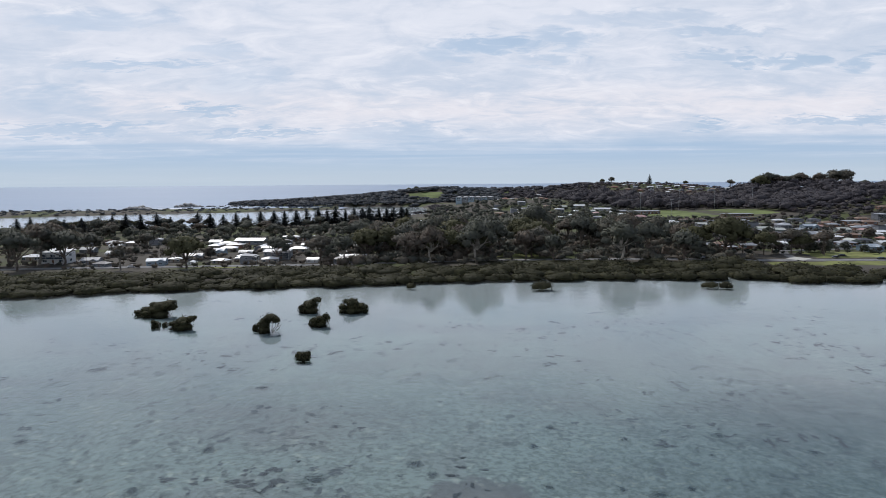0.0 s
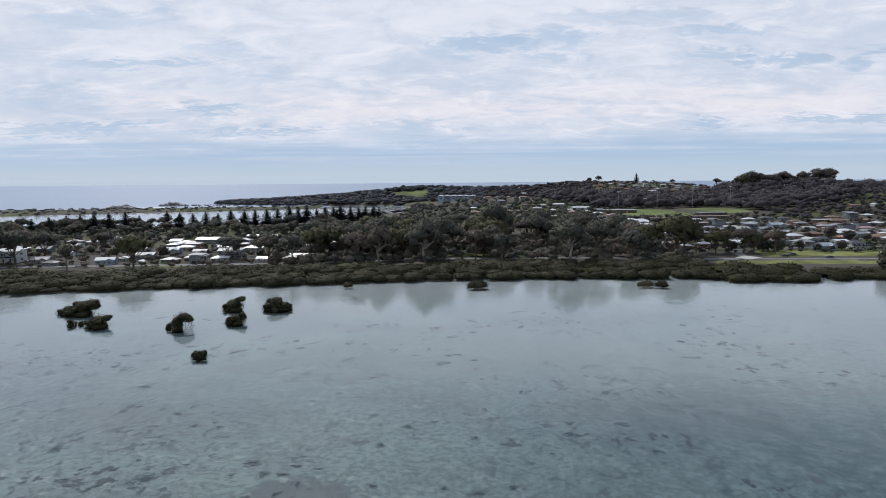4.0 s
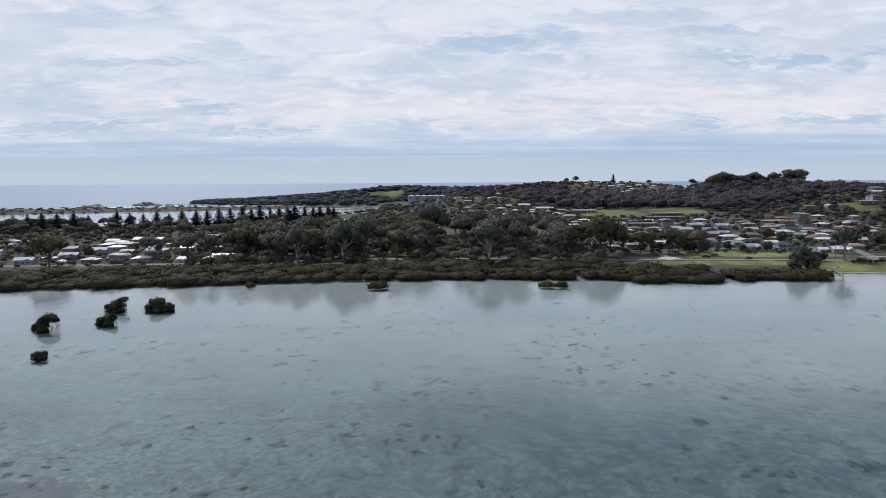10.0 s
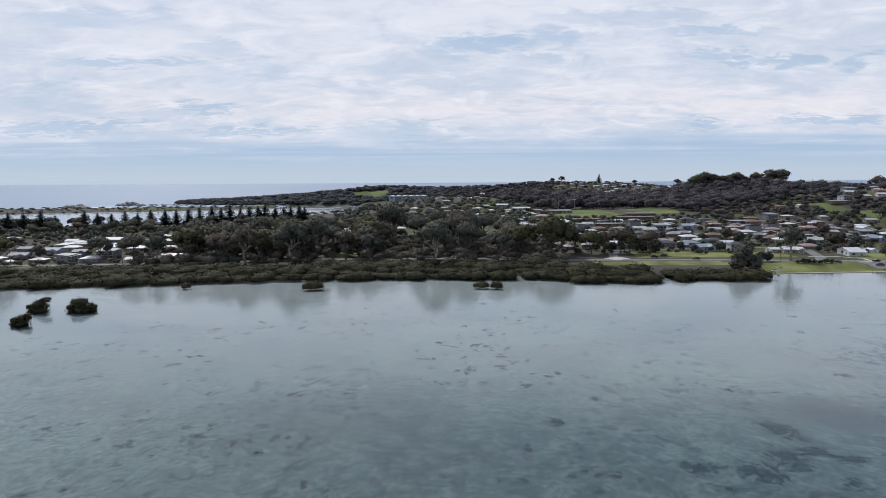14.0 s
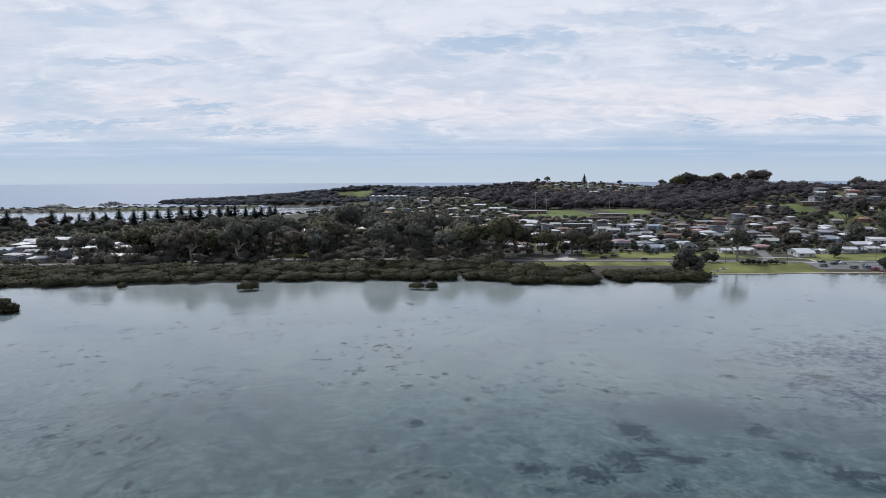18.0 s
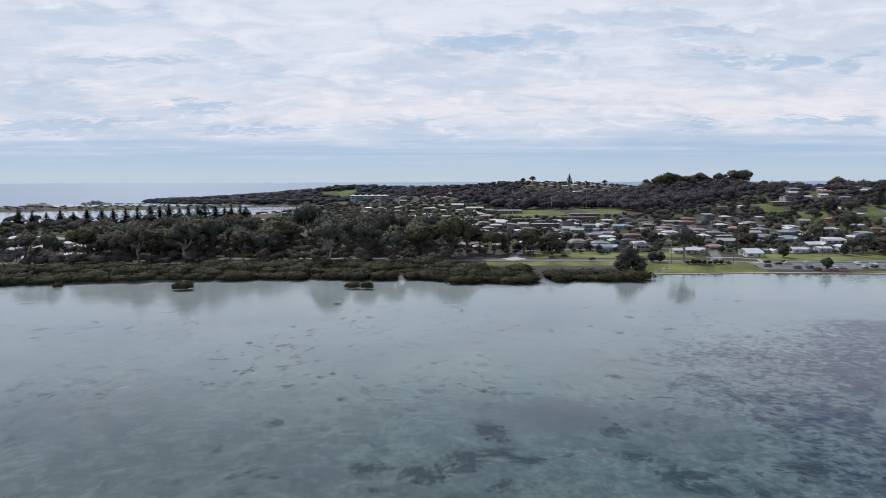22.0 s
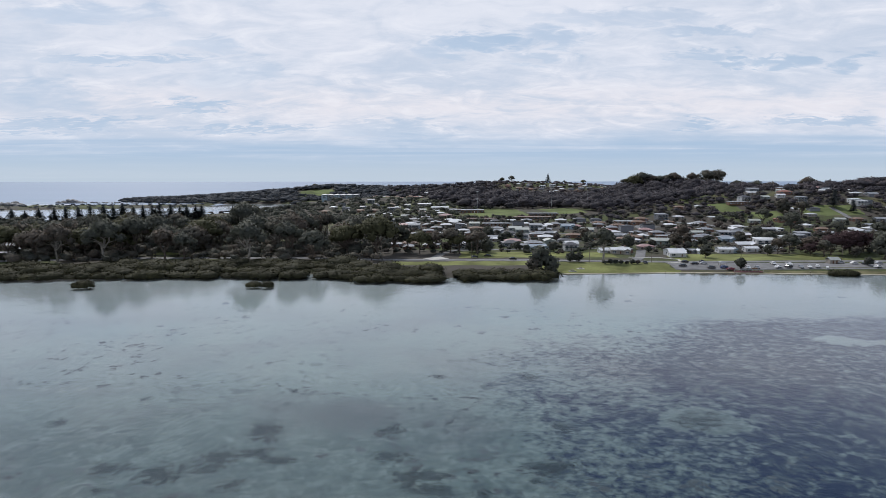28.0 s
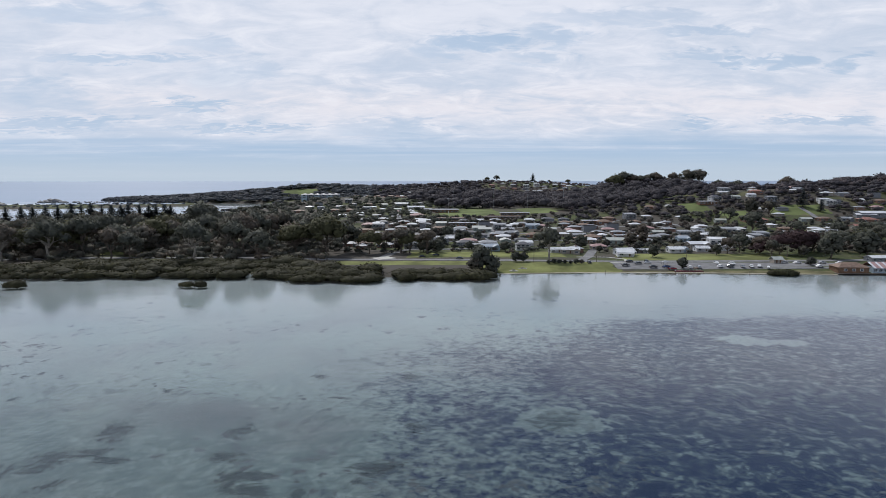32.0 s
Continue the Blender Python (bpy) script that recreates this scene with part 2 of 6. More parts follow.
def ground_material():
    """Sand and weed under water; grass, bare earth and leaf litter on the land."""
    mat, n, out = surface("ground")
    at = n.stretched(n.add("ShaderNodeNewGeometry").outputs["Position"], 1 / CHART, 1 / CHART, 1 / CHART)
    x, y, z = n.split(at)
    # seabed: pale green-grey silt, thin mauve weed, small dark tufts
    cloud = n.noise(at, 0.016, 4, 0.55, 0.8)
    weed = n.noise(n.stretched(at, 1.0, 0.9, 1), 0.26, 6, 0.72, 0.0)
    spots = n.noise(n.stretched(at, 0.75, 0.85, 1), 0.80, 5, 0.66, 0.0)
    grain = n.noise(n.stretched(at, 0.8, 0.8, 1), 1.5, 5, 0.78)
    near = n.ramp(y, 165.0, 60.0)
    silt = n.mix(n.ramp(cloud, 0.36, 0.64), (0.244, 0.288, 0.294, 1), (0.284, 0.344, 0.334, 1))
    silt = n.mix(n.math("MULTIPLY", near, 0.55), silt, (0.190, 0.256, 0.230, 1))
    wide = n.noise(n.stretched(at, 0.8, 1.2, 1, 4.0, 9.0), 0.045, 5, 0.6, 0.5)
    mauve = n.math("MULTIPLY", n.ramp(n.math("ADD", n.math("MULTIPLY", wide, 0.65), n.math("MULTIPLY", weed, 0.35)), 0.47, 0.60), n.ramp(y, 150.0, 95.0, 0.15, 0.40))
    silt = n.mix(mauve, silt, (0.186, 0.190, 0.196, 1))
    silt = n.mix(n.math("MULTIPLY", n.ramp(grain, 0.43, 0.60), n.math("MULTIPLY_ADD", near, 0.70, 0.06)), silt, (0.105, 0.130, 0.122, 1))
    silt = n.mix(n.math("MULTIPLY", n.ramp(spots, 0.57, 0.66), n.math("MULTIPLY_ADD", near, 0.55, 0.05)), silt, (0.38, 0.43, 0.37, 1))
    dots = n.math("MULTIPLY", n.ramp(n.noise(n.stretched(at, 1.0, 0.75, 1), 0.42, 3, 0.55), 0.60, 0.65), n.ramp(n.noise(at, 0.03, 3, 0.5), 0.42, 0.55))
    silt = n.mix(n.math("MULTIPLY", dots, n.math("MULTIPLY_ADD", near, 0.45, 0.34)), silt, (0.085, 0.102, 0.106, 1))
    # clean pale silt close to the shore
    silt = n.mix(n.ramp(y, 150.0, 205.0, 0.0, 0.8), silt, (0.36, 0.385, 0.375, 1))
    wobble = n.math("ADD", n.math("MULTIPLY_ADD", weed, 2.4, -1.2), n.math("MULTIPLY_ADD", spots, 1.8, -0.9))

    def lies_in(cx, cy, rx, ry, soft=0.5):
        """A ragged oval on the bed."""
        a, b = n.math("MULTIPLY_ADD", x, 1 / rx, -cx / rx), n.math("MULTIPLY_ADD", y, 1 / ry, -cy / ry)
        return n.ramp(n.math("ADD", n.math("ADD", n.math("MULTIPLY", a, a), n.math("MULTIPLY", b, b)), wobble), 1.0 + soft, 1.0 - soft)

    # thin mauve weed in broad ovals
    for cx, cy, rx, ry, deep in ((137.2, 93, 6.5, 7.0, 0.52), (125.5, 92, 5.0, 7, 0.28), (58, 94, 18, 10, 0.22), (-20, 92, 20, 9, 0.22), (150, 88, 12, 8, 0.15)):
        silt = n.mix(n.math("MULTIPLY", lies_in(cx, cy, rx, ry, 0.9), deep), silt, (0.105, 0.100, 0.112, 1))
    # a bare disc with a dark rim
    disc = lies_in(3.4, 66.9, 7.2, 5.8, 0.25)
    silt = n.mix(n.math("MULTIPLY", disc, 0.70), silt, (0.120, 0.122, 0.128, 1))
    silt = n.mix(n.math("MULTIPLY", lies_in(3.4, 66.0, 4.6, 3.6, 0.5), 0.35), silt, (0.230, 0.250, 0.232, 1))
    # greener, weedier floor where the water deepens
    green = n.ramp(n.math("MULTIPLY_ADD", wide, 70.0, x), 25.0, 110.0)
    green = n.math("MULTIPLY", green, n.ramp(n.math("MULTIPLY_ADD", spots, 24.0, y), 128.0, 92.0))
    silt = n.mix(n.math("MULTIPLY", green, n.ramp(n.math("ADD", n.math("MULTIPLY", spots, 0.5), n.math("MULTIPLY", weed, 0.5)), 0.42, 0.57, 0.26, 0.70)), silt, (0.050, 0.086, 0.090, 1))
    # the weed meadow of the deep water, broken by pale flecks
    edge = n.math("MULTIPLY_ADD", n.noise(at, 0.028, 5, 0.62, 0.6), 70.0, -35.0)
    front = n.math("MULTIPLY", n.math("MAXIMUM", n.math("ADD", y, -122.0), 0.0), 1.15)
    inside = n.math("ADD", n.math("SUBTRACT", x, front), n.math("ADD", edge, -186.0))
    meadow = n.ramp(inside, -50.0, 12.0)
    meadow = n.math("MULTIPLY", meadow, n.ramp(n.math("ADD", y, n.math("MULTIPLY", edge, 0.35)), 170.0, 150.0))
    bare = n.math("MAXIMUM", lies_in(191.8, 90.0, 6.8, 5.0, 0.35), n.math("MAXIMUM", lies_in(243.4, 135.6, 5.2, 4.2, 0.5), lies_in(252, 134, 4, 2.5, 0.5)))
    meadow = n.math("MULTIPLY", meadow, n.math("MULTIPLY_ADD", bare, -0.85, 1.0))
    ragged = n.math("ADD", n.math("MULTIPLY", spots, 0.45), n.math("ADD", n.math("MULTIPLY", weed, 0.25), n.math("MULTIPLY", grain, 0.30)))
    dense = n.ramp(n.math("ADD", n.math("MULTIPLY", meadow, 1.05), n.math("MULTIPLY_ADD", ragged, 5.0, -2.85)), 0.0, 0.9, 0.0, 1.0)
    flecks = n.noise(n.stretched(at, 0.62, 0.74, 1, 2.0, 3.0), 1.0, 3, 0.55, 0.2)
    pale = n.math("MULTIPLY", n.ramp(flecks, 0.60, 0.65), n.ramp(n.noise(at, 0.06, 3, 0.5), 0.40, 0.56, 0.45, 1.0))
    dense = n.math("MULTIPLY", dense, n.math("MULTIPLY_ADD", pale, -0.46, 1.0))
    bed = n.mix(n.math("MULTIPLY", dense, n.ramp(meadow, 0.0, 0.15)), silt, (0.003, 0.014, 0.046, 1))
    # land
    fine = n.noise(at, 0.9, 6, 0.65)
    patch = n.noise(at, 0.035, 4, 0.55, 0.6)
    grass = n.mix(n.ramp(fine, 0.3, 0.7), (0.036, 0.048, 0.018, 1), (0.075, 0.086, 0.032, 1))
    grass = n.mix(n.ramp(patch, 0.52, 0.70), grass, (0.12, 0.105, 0.060, 1))
    litter = n.mix(fine, (0.040, 0.036, 0.032, 1), (0.090, 0.080, 0.066, 1))
    land = n.mix(n.ramp(n.noise(at, 0.012, 5, 0.6, 0.8), 0.42, 0.54), grass, litter)
    wet = n.ramp(z, 0.30, 0.10)
    mud = n.mix(fine, (0.045, 0.043, 0.036, 1), (0.10, 0.09, 0.07, 1))
    land = n.mix(wet, land, mud)
    col = n.mix(n.ramp(z, -0.25, 0.02), bed, land)
    b = n.add("ShaderNodeBump", Strength=0.35, Distance=0.3, Height=fine)
    p = n.add("ShaderNodeBsdfPrincipled", Base_Color=col, Roughness=0.9, Normal=b.outputs[0])
    p.inputs["Specular IOR Level"].default_value = 0.15
    n.tree.links.new(p.outputs[0], out.inputs[0])
    return mat


def open_sea():
    mat, n, out = surface("ocean_water")
    at = n.add("ShaderNodeNewGeometry").outputs["Position"]
    wave = n.noise(n.stretched(at, 0.5, 1.0, 1), 0.12, 5, 0.6, 0.3)
    drift = n.noise(n.stretched(at, 0.2, 1.0, 1), 0.006, 4, 0.5, 0.5)
    col = n.mix(drift, (0.105, 0.170, 0.270, 1), (0.155, 0.225, 0.335, 1))
    b = n.add("ShaderNodeBump", Strength=0.5, Distance=0.8, Height=wave)
    p = n.add("ShaderNodeBsdfPrincipled", Base_Color=col, Roughness=0.35, IOR=1.33, Normal=b.outputs[0])
    n.tree.links.new(p.outputs[0], out.inputs[0])
    return mat


M_GROUND = ground_material()
M_INLET = water("inlet_water", (0.874, 0.906, 0.934), 0.08, 0.9, 0.035, 0.06)
M_OCEAN = open_sea()
M_GUM = leafy("gum_leaves", (0.068, 0.075, 0.072), (0.182, 0.180, 0.114), (0.190, 0.138, 0.108))
M_OLIVE = leafy("olive_leaves", (0.050, 0.053, 0.032), (0.190, 0.180, 0.090))
M_MANGROVE = leafy("mangrove_leaves", (0.034, 0.035, 0.024), (0.142, 0.134, 0.064))
M_PINE = leafy("pine_needles", (0.085, 0.100, 0.106), (0.170, 0.190, 0.188))
# far forest and scrub: bluish distance haze is put into both leaf colours
M_FOREST = leafy("hazed_forest_leaves", (0.058, 0.057, 0.068), (0.136, 0.118, 0.120), (0.165, 0.118, 0.110))
M_SCRUB = leafy("hazed_scrub_leaves", (0.072, 0.084, 0.100), (0.108, 0.122, 0.130), (0.112, 0.108, 0.112))
M_PLUM = leafy("plum_leaves", (0.042, 0.027, 0.030), (0.120, 0.076, 0.078))
M_SHRUB = leafy("shrub_leaves", (0.050, 0.056, 0.052), (0.140, 0.147, 0.104), (0.130, 0.092, 0.088))
M_BARK = plain("bark", (0.11, 0.09, 0.075), 0.9, vary=0.4, scale=3, bump=0.5)
M_PALE_BARK = plain("pale_bark", (0.24, 0.22, 0.19), 0.85, vary=0.4, scale=2, bump=0.3)
M_WHITE = plain("white_paint", (0.56, 0.57, 0.58), 0.55, vary=0.08)
M_CREAM = plain("cream_paint", (0.27, 0.245, 0.215), 0.6, vary=0.1)
M_GREY = plain("grey_render", (0.17, 0.18, 0.20), 0.7, vary=0.12)
M_BLUEWALL = plain("blue_weatherboard", (0.24, 0.31, 0.37), 0.6, vary=0.1)
M_BRICK = plain("red_brick", (0.19, 0.11, 0.085), 0.85, vary=0.25, scale=4)
M_BROWN = plain("brown_timber", (0.13, 0.075, 0.045), 0.8, vary=0.3, scale=3)
M_SAGE = plain("sage_weatherboard", (0.22, 0.25, 0.235), 0.65, vary=0.1)
R_WHITE = plain("white_sheet_roof", (0.554, 0.563, 0.580), 0.38, vary=0.08, scale=0.8)
R_GREY = plain("grey_tile_roof", (0.24, 0.25, 0.27), 0.5, vary=0.25, scale=2)
R_DARK = plain("charcoal_roof", (0.07, 0.07, 0.08), 0.5, vary=0.25, scale=2)
R_RED = plain("terracotta_roof", (0.26, 0.125, 0.10), 0.7, vary=0.3, scale=2)
R_PINK = plain("faded_red_roof", (0.33, 0.21, 0.205), 0.6, vary=0.2, scale=2)
R_BROWN = plain("brown_tile_roof", (0.18, 0.12, 0.09), 0.7, vary=0.3, scale=2)
R_BLUE = plain("blue_sheet_roof", (0.27, 0.31, 0.36), 0.5, vary=0.12, scale=1)
R_GREEN = plain("pale_green_roof", (0.36, 0.375, 0.35), 0.5, vary=0.12, scale=1)
M_PANE = glass("window_glass")
M_ASPHALT = plain("asphalt", (0.16, 0.16, 0.165), 0.9, vary=0.25, scale=0.6, bump=0.2)
M_CONCRETE = plain("concrete", (0.42, 0.41, 0.38), 0.85, vary=0.2, scale=1)
M_SAND = plain("sand", (0.40, 0.36, 0.28), 0.95, vary=0.2, scale=0.4)
M_LAWN = plain("mown_grass", (0.165, 0.178, 0.068), 0.95, vary=0.45, scale=0.12, bump=0.4, spec=0.1)
M_DRYGRASS = plain("dry_grass", (0.135, 0.125, 0.070), 0.95, vary=0.4, scale=0.3, bump=0.4, spec=0.1)
M_OVAL = plain("playing_field_grass", (0.122, 0.148, 0.060), 0.95, vary=0.35, scale=0.08, bump=0.2, spec=0.1)
M_ROCK = plain("rock", (0.27, 0.26, 0.25), 0.9, vary=0.4, scale=0.6, bump=0.6)
M_STEEL = plain("galvanised_steel", (0.35, 0.36, 0.37), 0.5, 0.6, vary=0.15)
M_POLE = plain("weathered_pole", (0.16, 0.13, 0.11), 0.9, vary=0.3)
M_TYRE = plain("tyre", (0.02, 0.02, 0.02), 0.9)
M_FOAM = plain("sea_foam", (0.55, 0.58, 0.62), 0.9, vary=0.1, scale=0.1)
M_WEED = weed_material("seagrass", (0.020, 0.040, 0.046), (0.070, 0.096, 0.096))


# ---- lie of the land ----
def between(x, pairs):
    """Straight-line reading of a short table of (x, value)."""
    if x <= pairs[0][0]:
        return pairs[0][1]
    for (a, va), (b, vb) in zip(pairs, pairs[1:]):
        if x <= b:
            return va + (vb - va) * (x - a) / (b - a)
    return pairs[-1][1]


def smooth(a, b, x):
    t = min(max((x - a) / (b - a), 0.0), 1.0)
    return t * t * (3 - 2 * t)


SHORE = [(-1600, -500), (-500, 60), (-250, 150), (-160, 192), (-105, 206), (-46, 216), (11, 223), (60, 227), (116, 226), (121, 217), (142, 216),
         (163, 220), (188, 222), (194, 227), (238, 229), (264, 228), (305, 224), (339, 221), (420, 215), (700, 150), (1600, -300)]
BAY_NEAR = [(-1600, 500), (-500, 480), (-330, 462), (-190, 458), (-130, 480), (-60, 560), (0, 640)]
BAY_FAR = [(-1600, 400), (-600, 560), (-447, 640), (-416, 664), (-362, 680), (-305, 697), (-254, 714), (-199, 738), (-150, 765), (-130, 900), (200, 900)]
SPIT_SEA = [(-1600, 560), (-700, 722), (-539, 758), (-424, 772), (-296, 796), (-140, 812)]
HILLS = [(465, 800, 19.5, 105, 140), (330, 1020, 21, 170, 110), (600, 585, 19, 150, 110), (400, 530, 13, 120, 80), (80, 720, 9, 90, 90),
         (480, 500, 7, 90, 60), (-60, 965, 9, 190, 70), (-10, 975, 8, 78, 60), (180, 980, 9, 130, 100), (640, 615, 11, 75, 80), (205, 810, 8, 65, 80)]


def land_depth(x, y):
    d = y - between(x, SHORE)
    far = between(x, BAY_FAR)
    bay = min(y - between(x, BAY_NEAR), far - y, between(y, [(560, -40), (640, -15), (800, -30), (900, -60)]) - x)
    ocean = (y - between(x, SPIT_SEA)) if x < -140 else y - 1120
    dx = max(-60 - x, 0.0)
    head = (1 - math.hypot(dx / 275, (y - 960) / (115 if y < 960 else 110))) * 110
    wet = min(max(bay, ocean), -head)
    return min(d, -wet)


def ground_z(x, y):
    """Height of the ground, in metres, at a place of the plan."""
    return CHART * lie(x, y)


def lie(x, y):
    d = land_depth(x, y)
    k = smooth(186, 198, x)
    z = -0.9 + 2.4 * smooth(-3 - 5 * k, 9 + 5 * k, d)
    if d < 0:
        return z - 2.5 * smooth(0, 60, -d) * smooth(350, 450, y)
    z += 0.006 * min(max(y - 230, 0), 350) * (1 - smooth(-120, -180, x) * smooth(470, 560, y))
    inland = smooth(0, 60, d)
    for hx, hy, top, sx, sy in HILLS:
        z += inland * top * math.exp(-((x - hx) / sx) ** 2 - ((y - hy) / sy) ** 2)
    return z


# ---- building helpers ----
def mesh_of(name, verts, faces, mats):
    me = bpy.data.meshes.new(name)
    me.from_pydata(verts, [], faces)
    for m in mats if isinstance(mats, (list, tuple)) else [mats]:
        me.materials.append(m)
    return me


def quads_mesh(name, corners, mat):
    """A mesh of loose quads from an array of shape (n, 4, 3)."""
    n = len(corners)
    me = bpy.data.meshes.new(name)
    me.vertices.add(n * 4)
    me.vertices.foreach_set("co", np.asarray(corners, dtype=np.float32).ravel())
    me.loops.add(n * 4)
    me.loops.foreach_set("vertex_index", np.arange(n * 4, dtype=np.int32))
    me.polygons.add(n)
    me.polygons.foreach_set("loop_start", np.arange(0, n * 4, 4, dtype=np.int32))
    me.materials.append(mat)
    me.update(calc_edges=True)
    return me


def part(name, bm, material, parent, label=""):
    me = bpy.data.meshes.new(name)
    bm.to_mesh(me)
    bm.free()
    me.materials.append(material)
    ob = new(name, me)
    ob.parent = parent
    if label:
        ob["label"] = label
    return ob


def part_mesh(name, me, parent, label=""):
    ob = new(name, me)
    ob.parent = parent
    if label:
        ob["label"] = label
    return ob


def box(bm, x0, x1, y0, y1, z0, z1):
    v = [bm.verts.new(p) for p in ((x0, y0, z0), (x1, y0, z0), (x1, y1, z0), (x0, y1, z0), (x0, y0, z1), (x1, y0, z1), (x1, y1, z1), (x0, y1, z1))]
    for f in ((0, 3, 2, 1), (4, 5, 6, 7), (0, 1, 5, 4), (1, 2, 6, 5), (2, 3, 7, 6), (3, 0, 4, 7)):
        bm.faces.new([v[i] for i in f])
    return v


def boxed(*args):
    bm = bmesh.new()
    box(bm, *args)
    return bm


def tube(bm, a, b, ra, rb, sides=6):
    a, b = Vector(a), Vector(b)
    q = (b - a).to_track_quat("Z", "Y")
    rings = []
    for p, r in ((a, ra), (b, rb)):
        rings.append([bm.verts.new(p + q @ Vector((r * math.cos(2 * math.pi * i / sides), r * math.sin(2 * math.pi * i / sides), 0))) for i in range(sides)])
    for i in range(sides):
        j = (i + 1) % sides
        bm.faces.new((rings[0][i], rings[0][j], rings[1][j], rings[1][i]))
    bm.faces.new(rings[1])
    bm.faces.new(rings[0][::-1])


def tubed(*args):
    bm = bmesh.new()
    tube(bm, *args)
    return bm


def thing(name, x, y, z=None, turn=0.0, size=1.0):
    ob = new(name)
    ob.matrix_world = pose(x * CHART, y * CHART, ground_z(x, y) if z is None else z, 0, 0, turn) @ Matrix.Scale(size, 4)
    return ob


# ---- ground and water ----
def build_ground():
    xs = np.concatenate([np.arange(-1600, -420, 40), np.arange(-420, 640, 7), np.arange(640, 1601, 40)])
    ys = np.concatenate([np.arange(-420, 150, 30), np.arange(150, 300, 3.5), np.arange(300, 620, 8), np.arange(620, 1320, 12)])
    verts = [(float(x) * CHART, float(y) * CHART, ground_z(float(x), float(y))) for y in ys for x in xs]
    w = len(xs)
    faces = [(j * w + i, j * w + i + 1, (j + 1) * w + i + 1, (j + 1) * w + i) for j in range(len(ys) - 1) for i in range(w - 1)]
    me = mesh_of("ground", verts, faces, M_GROUND)
    me.polygons.foreach_set("use_smooth", [True] * len(me.polygons))
    tagged(new("ground", me), "low coastal land with grass, earth and silty inlet bed", "ground", kind="structure")


build_ground()


def sheet(name, pts, mat, label, category):
    ob = new(name, mesh_of(name, [(x * CHART, y * CHART, z) for x, y, z in pts], [tuple(range(len(pts)))], mat))
    return tagged(ob, label, category, kind="structure")


SPIT_LINE = [(-1600, 450), (-600, 640), (-500, 672), (-335, 720), (-205, 768), (-140, 788), (-130, 900), (-20, 900)]
level = [(x, y, 0.0) for x, y in SPIT_LINE]
sheet("water_inlet", [(-1600, -420, 0), (1600, -420, 0), (1600, 420, 0), (-1600, 420, 0)], M_INLET, "shallow calm blue-green water of a tidal inlet", "water")
sheet("water_bay", [(-1600, 420, 0), (200, 420, 0), (200, 640, 0), (-20, 640, 0)] + level[::-1], M_INLET, "still grey-blue harbour water behind the pines", "water")
far = [(200, 1000, 0), (1600, 1000, 0), (3380, 1000, 0), (3380, 1700, 0), (-3380, 1700, 0), (-3380, 652, 0)]
sheet("water_ocean", level + far, M_OCEAN, "open grey-blue ocean reaching the horizon", "water")
sheet("backdrop_sea", [(-3380, 1700, 0), (3380, 1700, 0), (3380, 3380, 16.4), (-3380, 3380, 16.4)], M_OCEAN, "far grey-blue sea at the horizon", "water")


# ---- plants ----
def unit(v):
    return v / (np.linalg.norm(v, axis=-1, keepdims=True) + 1e-9)


def bell_shape(d):
    """Points of a ball drawn down into a dome with upright sides."""
    low = d[..., 2:] < 0
    side = unit(d[..., :2] + 1e-6) * np.maximum(np.linalg.norm(d[..., :2], axis=-1, keepdims=True), 0.93)
    return np.concatenate([np.where(low, side, d[..., :2]), d[..., 2:]], axis=-1)


def sprays(rng, centres, radii, count, size, flat=0.25, shell=0.70, reach=1.16, up=0.75, hubs=None, bell=False):
    """Loose leaf sprays over the skin of leaf clumps, breaking its outline: their corners and the way each one faces."""
    c, r = np.array(centres, float)[:, None, :], np.array(radii, float)[:, None, :]
    n = (len(centres), count)
    d = rng.normal(size=n + (3,))
    d[..., 2] = np.abs(d[..., 2]) * np.where(rng.random(n) < up, 1, -0.8)
    d = unit(d)
    if bell:
        d = bell_shape(d)
    p = d * (shell + (reach - shell) * rng.random(n))[..., None] * r + c
    soft = unit(d / r * r.mean() + np.array([0, 0, flat]) + rng.normal(size=n + (3,)) * 0.42)
    if hubs is not None:
        soft = unit(0.55 * soft + 0.45 * unit(p - np.array(hubs, float)[:, None, :]))
    nrm = unit(d + rng.normal(size=n + (3,)) * 0.55 + np.array([0, 0, flat]))
    a = unit(np.cross(nrm, rng.normal(size=n + (3,))))
    b = np.cross(nrm, a)
    s = size * (0.5 + 0.9 * rng.random(n))[..., None]
    l = (0.6 + 0.5 * rng.random(n))[..., None]
    quads = np.stack([p - a * s - b * s * l * 0.4, p + a * s * 0.2 - b * s * l, p + a * s + b * s * l * 0.3, p - a * s * 0.3 + b * s * l], axis=2)
    return quads.reshape(-1, 4, 3), soft.reshape(-1, 3)


